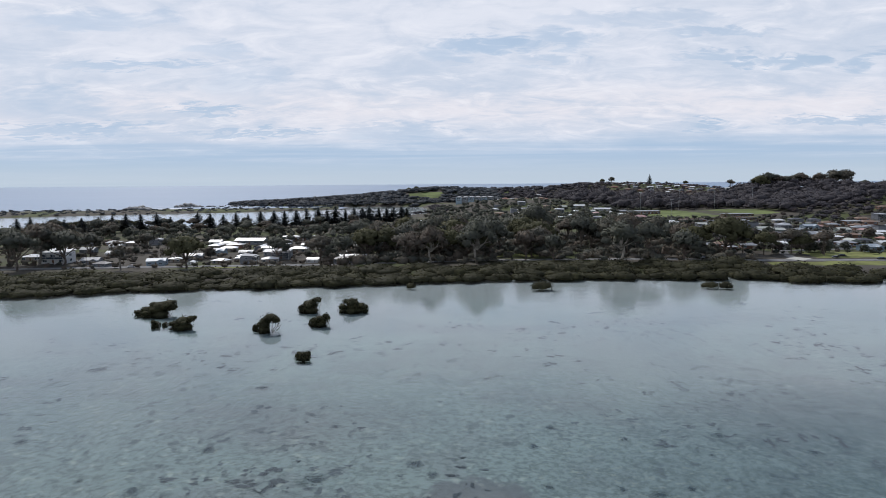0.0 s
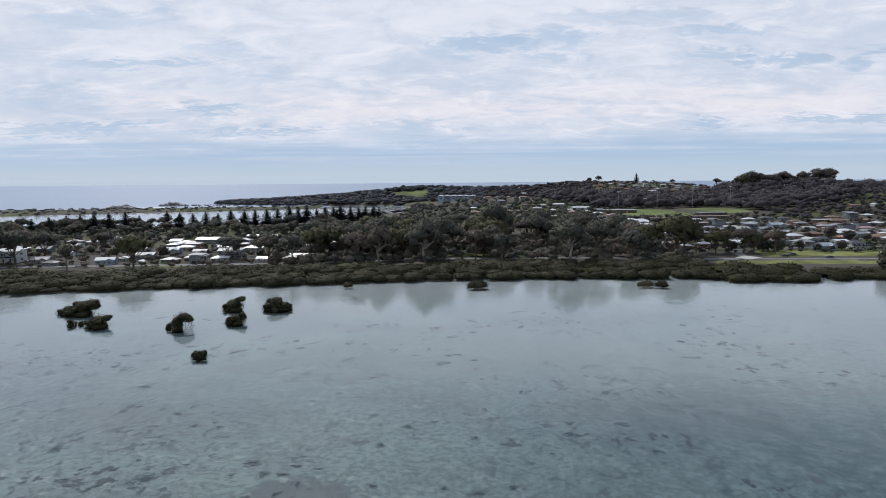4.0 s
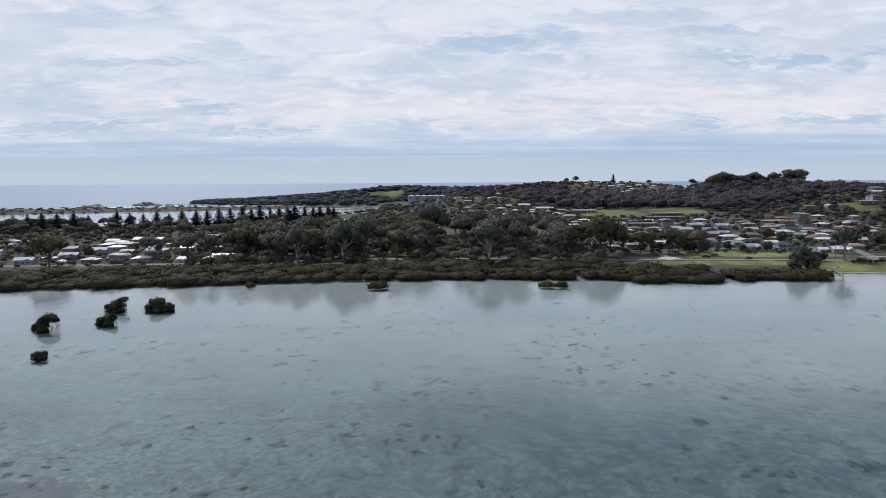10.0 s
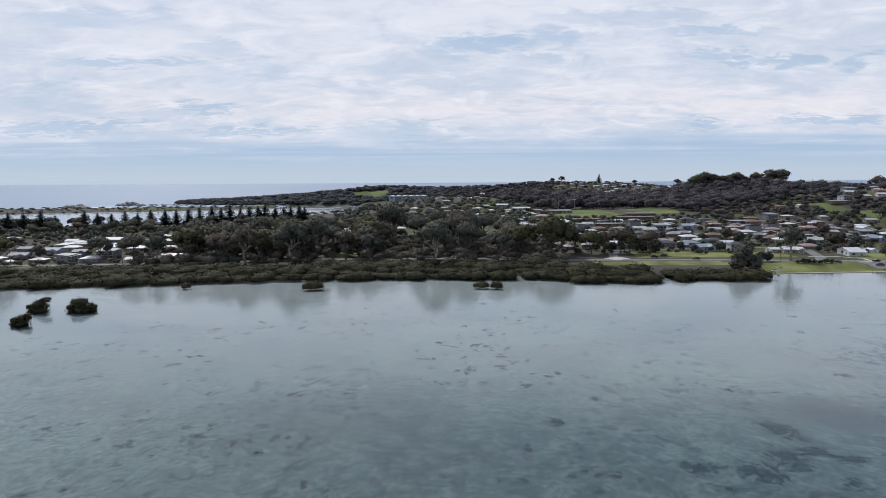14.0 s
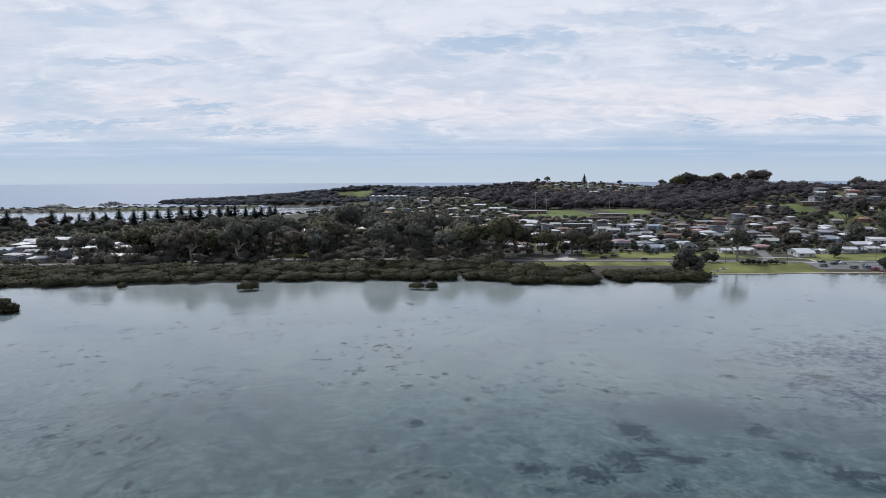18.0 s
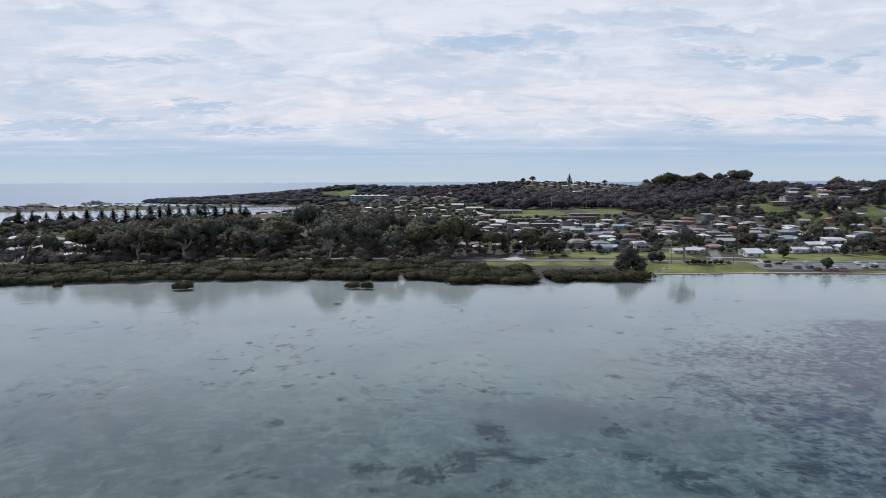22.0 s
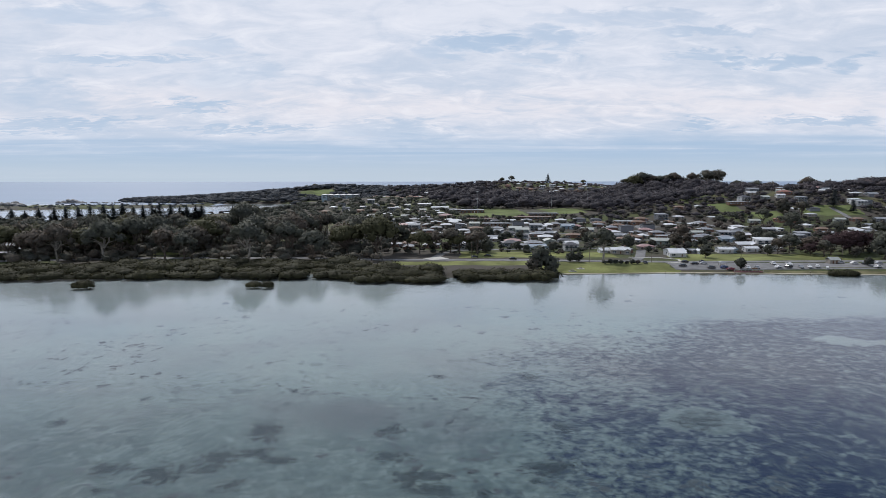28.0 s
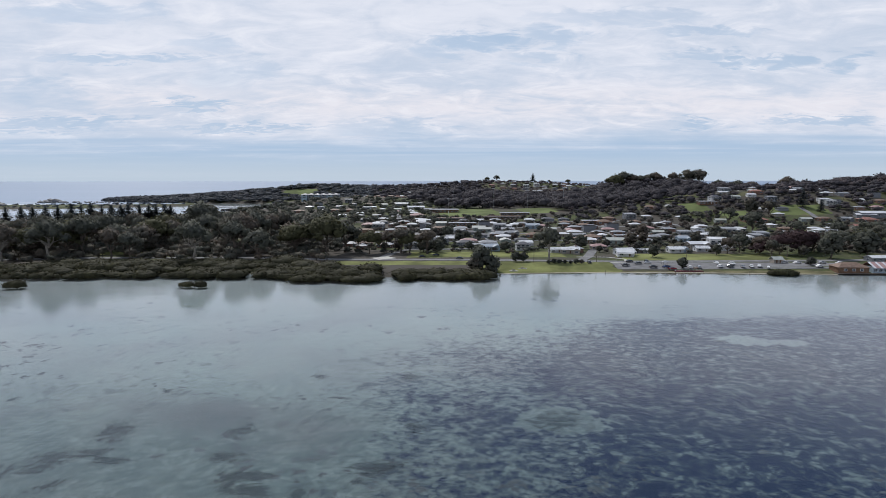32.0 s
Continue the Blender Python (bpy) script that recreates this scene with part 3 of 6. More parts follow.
def clumps_of(rng, centres, radii, rings, segs, fill=0.72, hubs=None, bell=False):
    """Uneven leaf clumps, each one closed skin: points and the way they face, arrays of shape (n, rings + 1, segs, 3)."""
    c, r = np.array(centres, float), np.array(radii, float)
    n = len(c)
    v = np.linspace(0, math.pi, rings + 1)[None, :, None]
    h = (np.arange(segs) * 2 * math.pi / segs)[None, None, :] + rng.random((n, 1, 1)) * 6.28
    v, h = np.broadcast_arrays(v + 0 * h, h + 0 * v)
    k = fill * (1 + 0.50 * (rng.random((n, rings + 1, segs)) - 0.5))
    k[:, 0, :] = k[:, 0, :1]
    k[:, -1, :] = k[:, -1, :1]
    way = np.stack([np.sin(v) * np.cos(h), np.sin(v) * np.sin(h), np.cos(v)], axis=3)
    r4 = r[:, None, None, :]
    p = (bell_shape(way) if bell else way) * k[..., None] * r4 + c[:, None, None, :]
    soft = unit(way / r4 * r.mean() + np.array([0, 0, 0.1]))
    if hubs is not None:
        soft = unit(0.55 * soft + 0.45 * unit(p - np.array(hubs, float)[:, None, None, :]))
    return p, soft


def foliage_mesh(name, quads, faces_to, skins, skins_to, mat):
    """One crown: uneven clump cores and the loose sprays over them, shaded as one soft mass."""
    n, rows, segs, _ = skins.shape
    nq = len(quads)
    me = bpy.data.meshes.new(name)
    co = np.concatenate([skins.reshape(-1, 3), np.asarray(quads).reshape(-1, 3)]).astype(np.float32)
    me.vertices.add(len(co))
    me.vertices.foreach_set("co", co.ravel())
    i, j = np.meshgrid(np.arange(rows - 1), np.arange(segs), indexing="ij")
    a, b = i * segs + j, i * segs + (j + 1) % segs
    face = np.stack([a, a + segs, b + segs, b], axis=2).reshape(-1, 4)
    idx = (face[None] + (np.arange(n) * rows * segs)[:, None, None]).reshape(-1, 4)
    idx = np.concatenate([idx, np.arange(nq * 4).reshape(-1, 4) + n * rows * segs]).astype(np.int32)
    me.loops.add(idx.size)
    me.loops.foreach_set("vertex_index", idx.ravel())
    me.polygons.add(len(idx))
    me.polygons.foreach_set("loop_start", np.arange(0, idx.size, 4, dtype=np.int32))
    me.materials.append(mat)
    me.update(calc_edges=True)
    me.polygons.foreach_set("use_smooth", np.ones(len(idx), dtype=bool))
    way = np.concatenate([skins_to.reshape(-1, 3), np.repeat(np.asarray(faces_to), 4, axis=0)]).astype(np.float32)
    me.attributes.new("custom_normal", "FLOAT_VECTOR", "POINT").data.foreach_set("vector", way.ravel())
    return me


def crown_of(rng, centres, radii, count, spray, mat, root, rings=4, segs=7, up=0.80, hub=None, bell=False):
    """The crown of one plant; hub is the middle of the whole mass, from which its sides face."""
    hubs = [hub] * len(centres) if hub else None
    me = foliage_mesh("crown", *sprays(rng, centres, radii, count, spray, up=up, hubs=hubs, bell=bell), *clumps_of(rng, centres, radii, rings, segs, hubs=hubs, bell=bell), mat)
    return part_mesh("crown", me, root)


def limb(bm, rng, a, b, ra, rb, bend=0.12):
    a, b = np.array(a, float), np.array(b, float)
    m = (a + b) / 2 + rng.normal(size=3) * np.linalg.norm(b - a) * bend
    tube(bm, a, m, ra, (ra + rb) / 2, 6)
    tube(bm, m, b, (ra + rb) / 2, rb, 5)


def gum_tree(seed, tall, wide, bare, leaves, bark, clumps=14, count=64, spray=0.48):
    """A eucalypt: forked trunk, spreading limbs and a broad broken umbrella of leaf clumps."""
    rng = np.random.default_rng(seed)
    root = new("tree")
    bm = bmesh.new()
    fork = tall * bare
    limb(bm, rng, (0, 0, -0.6), (rng.normal() * 0.4, rng.normal() * 0.4, fork), 0.032 * tall, 0.022 * tall, 0.04)
    centres, radii = [(0, 0, tall * 0.66)], [(wide * 0.66, wide * 0.66, tall * 0.25)]
    for i in range(clumps):
        ang = 2.4 * i + rng.normal() * 0.35
        rim = i % 3 == 2
        far = (0.82 + 0.16 * rng.random()) if rim else 0.58 * math.sqrt((i + 0.5) / clumps) * (0.8 + 0.4 * rng.random())
        z = tall * ((0.42 + 0.26 * rng.random()) if rim else (0.78 - 0.30 * far ** 2 - 0.10 * rng.random()))
        r = wide * ((0.24 + 0.10 * rng.random()) if rim else (0.40 + 0.14 * rng.random()))
        c = (far * wide * math.cos(ang), far * wide * math.sin(ang), z)
        centres.append(c)
        radii.append((r, r * (0.85 + 0.3 * rng.random()), min(r * (0.62 + 0.20 * rng.random()), tall * 0.22)))
        if rim or i % 2 == 0:
            limb(bm, rng, (0, 0, fork * (0.75 + 0.25 * rng.random())), (c[0] * 0.9, c[1] * 0.9, c[2] - 0.3), 0.014 * tall, 0.006 * tall)
    part("trunk", bm, bark, root)
    crown_of(rng, centres, radii, count, spray, leaves, root, 4, 8, hub=(0, 0, tall * 0.45))
    return root


def round_tree(seed, tall, wide, leaves, bark, clumps=9, count=44, spray=0.42, low=0.25):
    """A dense, rounded garden tree or shrub."""
    rng = np.random.default_rng(seed)
    root = new("tree")
    bm = bmesh.new()
    limb(bm, rng, (0, 0, -0.4), (0, 0, tall * 0.5), 0.035 * tall, 0.02 * tall, 0.05)
    centres, radii = [], []
    for i in range(clumps):
        ang, h = 2.4 * i, (i + 0.5) / clumps
        ring = wide * math.sqrt(max(1 - (2 * h - 0.9) ** 2, 0.05)) * 0.62
        c = (ring * math.cos(ang), ring * math.sin(ang), tall * (low + (0.88 - low) * h))
        r = wide * (0.42 + 0.18 * rng.random())
        centres.append(c)
        radii.append((r, r, r * 0.8))
        if i % 3 == 0:
            limb(bm, rng, (0, 0, tall * 0.3), c, 0.014 * tall, 0.006 * tall)
    part("trunk", bm, bark, root)
    crown_of(rng, centres, radii, count, spray, leaves, root, hub=(0, 0, tall * 0.40))
    return root


def norfolk_pine(seed, tall):
    """A tiered conifer: straight trunk, level whorls of upswept branches, a pointed top."""
    rng = np.random.default_rng(seed)
    root = new("pine_tree")
    part("trunk", tubed((0, 0, -0.5), (0, 0, tall * 0.97), 0.42, 0.06, 7), M_BARK, root)
    quads, ways = [], []
    tiers = 15
    for k in range(tiers):
        h = tall * (0.12 + 0.85 * k / tiers)
        reach = tall * 0.27 * (1 - (k / tiers) ** 1.35) * (0.85 + 0.3 * rng.random()) + 0.45
        arms = 9 if k < 11 else 6
        turn = rng.random() * 6.28
        for i in range(arms):
            a = turn + 6.283 * i / arms + rng.normal() * 0.12
            u, side = np.array([math.cos(a), math.sin(a), 0.0]), np.array([-math.sin(a), math.cos(a), 0.0])
            length = reach * (0.70 + 0.40 * rng.random())
            for j in range(4):
                s0, s1 = length * j / 4, length * (j + 1.2) / 4
                w = 0.20 * length * (1.30 - 0.20 * j) + 0.30
                z0, z1 = h - 0.08 * s0 + 0.02 * s0 * s0, h - 0.08 * s1 + 0.02 * s1 * s1
                tilt = rng.normal() * 0.22
                quads.append([u * s0 - side * w + [0, 0, z0 - 0.2 + tilt], u * s0 + side * w + [0, 0, z0 - 0.2 - tilt],
                              u * s1 + side * w * 0.8 + [0, 0, z1 + 0.1 - tilt], u * s1 - side * w * 0.8 + [0, 0, z1 + 0.1 + tilt]])
                quads.append([u * s0 + [0, 0, z0 - 0.40], u * s1 + [0, 0, z1 - 0.28], u * s1 + [0, 0, z1 + 0.32], u * s0 + [0, 0, z0 + 0.28]])
                ways += [unit(u * 0.8 + [0, 0, 0.7])] * 2
    hs = [tall * (0.14 + 0.82 * k / 9) for k in range(9)]
    rs = [(tall * 0.17 * (1 - (k / 9.5) ** 1.3) + 0.25,) * 2 + (tall * 0.075,) for k in range(9)]
    core, core_to = clumps_of(rng, [(0, 0, h) for h in hs], rs, 3, 7, 0.70)
    part_mesh("crown", foliage_mesh("crown", np.array(quads), np.array(ways), core, core_to, M_PINE), root)
    return root


def mangrove(seed, wide, deep, tall, clumps=6, count=76, spray=0.36):
    """A low mangrove: a heap of rounded leaf clumps that comes down to the water."""
    rng = np.random.default_rng(seed)
    root = new("mangrove")
    centres, radii = [], []
    for i in range(clumps):
        a, far = 2.4 * i + rng.normal() * 0.3, math.sqrt(i / clumps) * 0.78
        r = (0.50 + 0.20 * rng.random()) * (1.10 - 0.30 * far)
        top = tall * (1.0 - 0.42 * far ** 2) * (0.84 + 0.22 * rng.random())
        rz = top * 0.58
        centres.append((far * wide * math.cos(a), far * deep * math.sin(a), top - rz))
        radii.append((r * wide, r * wide * (0.85 + 0.3 * rng.random()), rz))
    crown_of(rng, centres, radii, count, spray, M_MANGROVE, root, up=0.72, hub=(0, 0, 0.05 * tall), bell=True)
    return root


def lone_mangrove(seed, blobs, stems):
    """A wind-shaped mangrove standing in the water: leaf clumps given as across, height, half width, half height, and bare stems."""
    rng = np.random.default_rng(seed)
    root = new("mangrove")
    for x0, x1, top in stems:
        bm = bmesh.new()
        y = rng.normal() * 0.5
        limb(bm, rng, (x0, y * 0.4, -1.1), (x1, y, top), 0.16, 0.07, 0.10)
        mid = (x0 + (x1 - x0) * 0.55, y * 0.7, top * 0.5)
        limb(bm, rng, mid, (x1 + rng.normal() * 0.5, y + rng.normal() * 0.8, top * 0.95), 0.08, 0.04, 0.10)
        part("stem", bm, M_PALE_BARK, root)
    centres, radii = [], []
    for x, z, rx, rz in blobs:
        centres.append((x, 0.0, z))
        radii.append((rx * 0.92, rx * 0.85, rz * 0.95))
        if z - rz < 1.2:
            centres.append((x, -0.2, 0.1))
            radii.append((rx * 1.16, rx * 1.05, max(z * 0.8, 0.8)))
        for k in range(5):
            a = 1.257 * k + rng.random()
            e = 0.55 + 0.2 * rng.random()
            centres.append((x + rx * e * math.cos(a), rx * 0.7 * math.sin(a), max(z + rz * rng.uniform(-0.45, 0.35), 0.3)))
            radii.append((rx * 0.40, rx * 0.40, rz * 0.42))
    crown_of(rng, centres, radii, 100, 0.22, M_MANGROVE, root, 5, 10, up=0.6, bell=True)
    return root


TREE_KINDS = {}


def far_below(ob):
    """Patterns stand out of the way and are taken off again once copied."""
    ob.location = (0, -380, -60)
    return ob


def tree_pattern(key, ob):
    TREE_KINDS[key] = far_below(ob)


tree_pattern("gum_a", gum_tree(1, 16, 6.4, 0.27, M_GUM, M_BARK))
tree_pattern("gum_b", gum_tree(2, 14, 5.8, 0.22, M_GUM, M_BARK, 14))
tree_pattern("gum_c", gum_tree(3, 18, 7.2, 0.36, M_GUM, M_PALE_BARK, 17))
tree_pattern("gum_d", gum_tree(4, 15, 7.0, 0.24, M_OLIVE, M_BARK, 18))
tree_pattern("plum", gum_tree(21, 14, 7.6, 0.16, M_PLUM, M_BARK, 18))
tree_pattern("gum_thin", gum_tree(5, 14, 4.6, 0.40, M_GUM, M_PALE_BARK, 10))
tree_pattern("round_a", round_tree(6, 7, 3.2, M_SHRUB, M_BARK))
tree_pattern("round_b", round_tree(7, 5, 2.6, M_SHRUB, M_BARK, 7))
tree_pattern("round_c", round_tree(8, 9, 4.0, M_GUM, M_BARK, 10, 50, 0.50))
tree_pattern("pine_a", norfolk_pine(9, 24))
tree_pattern("pine_b", norfolk_pine(10, 21))
tree_pattern("pine_c", norfolk_pine(11, 26))
tree_pattern("mang_a", mangrove(12, 5.0, 4.0, 4.0))
tree_pattern("mang_b", mangrove(13, 4.2, 3.6, 3.4, 8))
tree_pattern("mang_c", mangrove(14, 6.2, 4.6, 4.6, 11))

LABELS = {"gum_a": "dark grey-green eucalypt with a broken spreading crown", "gum_b": "dark bushy eucalypt with low spreading limbs",
          "gum_c": "tall eucalypt with pale trunk and open crown", "gum_d": "broad olive-green eucalypt with layered leaf clumps",
          "plum": "broad dark plum-red tree with a dense crown", "gum_thin": "thin open eucalypt with bare pale stems", "round_a": "dense rounded garden tree with dark leaves",
          "round_b": "small rounded garden shrub with dense leaves", "round_c": "dark dense rounded tree standing among houses",
          "pine_a": "tall dark tiered pine with a pointed top", "pine_b": "dark tiered pine standing along the harbour",
          "pine_c": "very tall dark tiered pine with level branches", "mang_a": "dense olive mangrove at the water's edge",
          "mang_b": "low domed mangrove with olive leaves", "mang_c": "broad mangrove with leaves down to the water"}


def plant(key, x, y, size=1.0, turn=0.0, group="", z=None, tall=1.0):
    size *= CHART
    m = pose(x * CHART, y * CHART, ground_z(x, y) if z is None else z, 0, 0, turn) @ Matrix.Diagonal((size, size, size * tall, 1))
    src = TREE_KINDS[key]
    ob = copy_thing(src, pose(0, 0, 0))
    ob.matrix_basis = m
    kind = "pine tree" if key[:4] == "pine" else "mangrove" if key[:4] == "mang" else "shrub" if key == "round_b" else "tree"
    ob.name = kind.replace(" ", "_") if kind != "shrub" else "shrub"
    return tagged(ob, LABELS[key], kind, group)


# ---- houses ----
def gable_roof(bm, w, d, z, rise, over=0.5, thick=0.18):
    """Ridge along x; eaves reach out over the walls."""
    hw, hd = w / 2 + over, d / 2 + over
    drop = rise * over / (d / 2)
    for s in (1, -1):
        a = [(-hw, s * hd, z - drop), (hw, s * hd, z - drop), (hw, 0, z + rise), (-hw, 0, z + rise)]
        lo = [bm.verts.new(p) for p in a]
        hi = [bm.verts.new((p[0], p[1], p[2] + thick)) for p in a]
        bm.faces.new(hi if s < 0 else hi[::-1])
        bm.faces.new(lo[::-1] if s < 0 else lo)
        for i in range(4):
            j = (i + 1) % 4
            bm.faces.new((lo[i], lo[j], hi[j], hi[i]) if s < 0 else (lo[j], lo[i], hi[i], hi[j]))


def hip_roof(bm, w, d, z, rise, over=0.55, thick=0.16):
    hw, hd = w / 2 + over, d / 2 + over
    r = max(w / 2 - d / 2, 0.15)
    zl = z - rise * over / (d / 2)
    eave = [(-hw, -hd), (hw, -hd), (hw, hd), (-hw, hd)]
    b = [bm.verts.new((x, y, zl)) for x, y in eave]
    t = [bm.verts.new((x, y, zl + thick)) for x, y in eave]
    p, q = bm.verts.new((-r, 0, z + rise)), bm.verts.new((r, 0, z + rise))
    bm.faces.new(b[::-1])
    for i in range(4):
        j = (i + 1) % 4
        bm.faces.new((b[i], b[j], t[j], t[i]))
    bm.faces.new((t[0], t[1], q, p))
    bm.faces.new((t[1], t[2], q))
    bm.faces.new((t[2], t[3], p, q))
    bm.faces.new((t[3], t[0], p))


def window_at(root, x, y, z, w, h, face, frame_mat=None):
    """A framed window on the wall that faces -y ('f'), +x ('r') or -x ('l')."""
    turn = {"f": 0, "r": 90, "l": -90}[face]
    m = pose(x, y, z, 0, 0, turn)
    bm = bmesh.new()
    for args in ((-w / 2 - 0.1, w / 2 + 0.1, -0.07, 0.02, h / 2, h / 2 + 0.1), (-w / 2 - 0.1, w / 2 + 0.1, -0.10, 0.02, -h / 2 - 0.1, -h / 2),
                 (-w / 2 - 0.1, -w / 2, -0.07, 0.02, -h / 2, h / 2), (w / 2, w / 2 + 0.1, -0.07, 0.02, -h / 2, h / 2), (-0.04, 0.04, -0.06, 0.02, -h / 2, h / 2)):
        box(bm, *args)
    win = part("window", bm, frame_mat or M_WHITE, root)
    win.matrix_basis = m
    part("pane", boxed(-w / 2, w / 2, -0.03, 0.0, -h / 2, h / 2), M_PANE, win, "dark glass")


def house(w, d, h, roof, wall_mat, roof_mat, rise=1.9, floors=1, porch=False, chimney=False, wing=0.0):
    """A detached house: walls, roof with eaves, framed windows, door; porch, chimney and a gabled wing where it has them."""
    root = new("house")
    bm = bmesh.new()
    box(bm, -w / 2, w / 2, -d / 2, d / 2, -1.2, h)
    if roof == "gable":
        for s in (-1, 1):
            a, b, c = bm.verts.new((s * w / 2, -d / 2, h)), bm.verts.new((s * w / 2, d / 2, h)), bm.verts.new((s * w / 2, 0, h + rise))
            bm.faces.new((a, b, c) if s > 0 else (b, a, c))
    if wing:
        box(bm, w / 2 - wing, w / 2 - 0.02, -d / 2 - 2.6, -d / 2, -1.2, h)
        a, b, c = bm.verts.new((w / 2 - wing, -d / 2 - 2.6, h)), bm.verts.new((w / 2 - 0.02, -d / 2 - 2.6, h)), bm.verts.new((w / 2 - wing / 2, -d / 2 - 2.6, h + rise * 0.7))
        bm.faces.new((a, b, c))
    part("wall", bm, wall_mat, root)
    bm = bmesh.new()
    if roof == "gable":
        gable_roof(bm, w, d, h, rise)
    elif roof == "hip":
        hip_roof(bm, w, d, h, rise)
    else:
        v = box(bm, -w / 2 - 0.5, w / 2 + 0.5, -d / 2 - 0.6, d / 2 + 0.5, h, h + 0.2)
        for i in (2, 3, 6, 7):
            v[i].co.z += rise * 0.4
    part("roof", bm, roof_mat, root)
    if wing:
        bm = bmesh.new()
        gable_roof(bm, d / 2 + 2.6, wing, h, rise * 0.7, 0.4)
        bmesh.ops.rotate(bm, verts=bm.verts, matrix=Matrix.Rotation(radians(90), 3, "Z"))
        bmesh.ops.translate(bm, verts=bm.verts, vec=(w / 2 - wing / 2, -d / 4 - 1.3, 0.03))
        part("roof", bm, roof_mat, root)
        window_at(root, w / 2 - wing / 2, -d / 2 - 2.6, 1.5, min(2.0, wing * 0.5), 1.2, "f")
    for k in range(floors):
        z = 1.5 + k * 2.7
        count = max(2, int(w / 4))
        for i in range(count):
            x = -w / 2 + w * (i + 0.5) / count
            if wing and x > w / 2 - wing:
                continue
            if k == 0 and i == count // 2:
                part("door", boxed(x - 0.45, x + 0.45, -d / 2 - 0.05, -d / 2 + 0.02, 0.1, 2.15), M_BROWN if wall_mat is not M_BROWN else M_WHITE, root)
                continue
            window_at(root, x, -d / 2, z, min(2.2, w / count * 0.6), 1.25, "f")
        window_at(root, w / 2, 0, z, 1.8, 1.2, "r")
        window_at(root, -w / 2, 0, z, 1.8, 1.2, "l")
    if porch:
        zt = h - 0.25
        bm = boxed(-w / 2, w / 2 * (0.3 if wing else 1), -d / 2 - 2.4, -d / 2 - 0.5, zt - 0.35, zt - 0.22)
        part("porch_roof", bm, roof_mat, root)
        for i in range(4):
            x = -w / 2 + 0.15 + (w * (0.65 if wing else 1) - 0.3) * i / 3
            part("post", boxed(x - 0.06, x + 0.06, -d / 2 - 2.35, -d / 2 - 2.23, -0.8, zt - 0.35), M_WHITE, root)
        if floors > 1:
            part("balcony", boxed(-w / 2, w / 2, -d / 2 - 2.2, -d / 2, 2.55, 2.72), M_CONCRETE, root)
            part("railing", boxed(-w / 2, w / 2, -d / 2 - 2.2, -d / 2 - 2.14, 2.8, 3.6), M_PANE, root, "glass balcony railing")
    if chimney:
        part("chimney", boxed(-w * 0.22, -w * 0.22 + 0.8, 0.2, 0.9, h, h + rise + 1.0), M_BRICK, root)
    return root


HOUSE_KINDS = {}


def house_pattern(key, label, *args, **more):
    ob = house(*args, **more)
    HOUSE_KINDS[key] = (far_below(ob), label)


house_pattern("white_gable", "white weatherboard house under a white sheet roof", 11, 8, 2.9, "gable", M_WHITE, R_WHITE, 1.26, porch=True)
house_pattern("white_hip", "pale house with a broad white hipped roof", 13, 9, 2.9, "hip", M_CREAM, R_WHITE, 1.48)
house_pattern("white_wing", "cream house with white roof and a gabled wing", 13, 8, 2.9, "gable", M_CREAM, R_WHITE, 1.33, wing=4.5)
house_pattern("grey_hip", "grey-tiled brick house with hipped roof", 13, 9, 2.8, "hip", M_BRICK, R_GREY, 1.63, chimney=True)
house_pattern("grey_gable", "grey rendered house with a grey tile roof", 12, 8, 2.9, "gable", M_GREY, R_GREY, 1.48, wing=4.5)
house_pattern("dark_hip", "grey house with charcoal hipped roof", 13, 9, 2.9, "hip", M_GREY, R_DARK, 1.63)
house_pattern("dark_two", "two-storey pale house with dark roof and balcony", 12, 9, 5.5, "hip", M_WHITE, R_DARK, 2.0, floors=2, porch=True)
house_pattern("red_hip", "brick house with terracotta hipped roof", 13, 9, 2.8, "hip", M_BRICK, R_RED, 1.7, chimney=True)
house_pattern("red_gable", "cream house with a terracotta tile roof", 12, 8.5, 2.8, "gable", M_CREAM, R_RED, 1.63, wing=4.5)
house_pattern("pink_hip", "cream house with faded red sheet roof", 13, 8.5, 2.8, "hip", M_CREAM, R_PINK, 1.55, porch=True)
house_pattern("brown_hip", "brick house with brown tile roof", 13.5, 9, 2.8, "hip", M_BRICK, R_BROWN, 1.63)
house_pattern("blue_gable", "blue weatherboard house under a pale blue sheet roof", 13, 9, 3.2, "gable", M_BLUEWALL, R_BLUE, 1.63, wing=5)
house_pattern("green_gable", "pale house under a pale green sheet roof", 12, 9, 2.9, "gable", M_SAGE, R_GREEN, 1.48)
house_pattern("two_white", "two-storey white house with skillion roof and balcony", 13, 9, 5.6, "skillion", M_WHITE, R_WHITE, 2.0, floors=2, porch=True)
house_pattern("two_grey", "two-storey grey house with flat-pitched roof and balcony", 12, 9, 5.6, "skillion", M_GREY, R_GREY, 2.0, floors=2, porch=True)
house_pattern("two_red", "two-storey brick house with terracotta roof", 12, 9, 5.5, "hip", M_BRICK, R_RED, 2.2, floors=2, porch=True)
house_pattern("shed_white", "long low building with white sheet roof", 22, 9, 3.0, "gable", M_GREY, R_WHITE, 1.4)
house_pattern("shed_grey", "long low building with grey sheet roof", 26, 10, 3.2, "skillion", M_BROWN, R_GREY, 1.4)

TAKEN = []


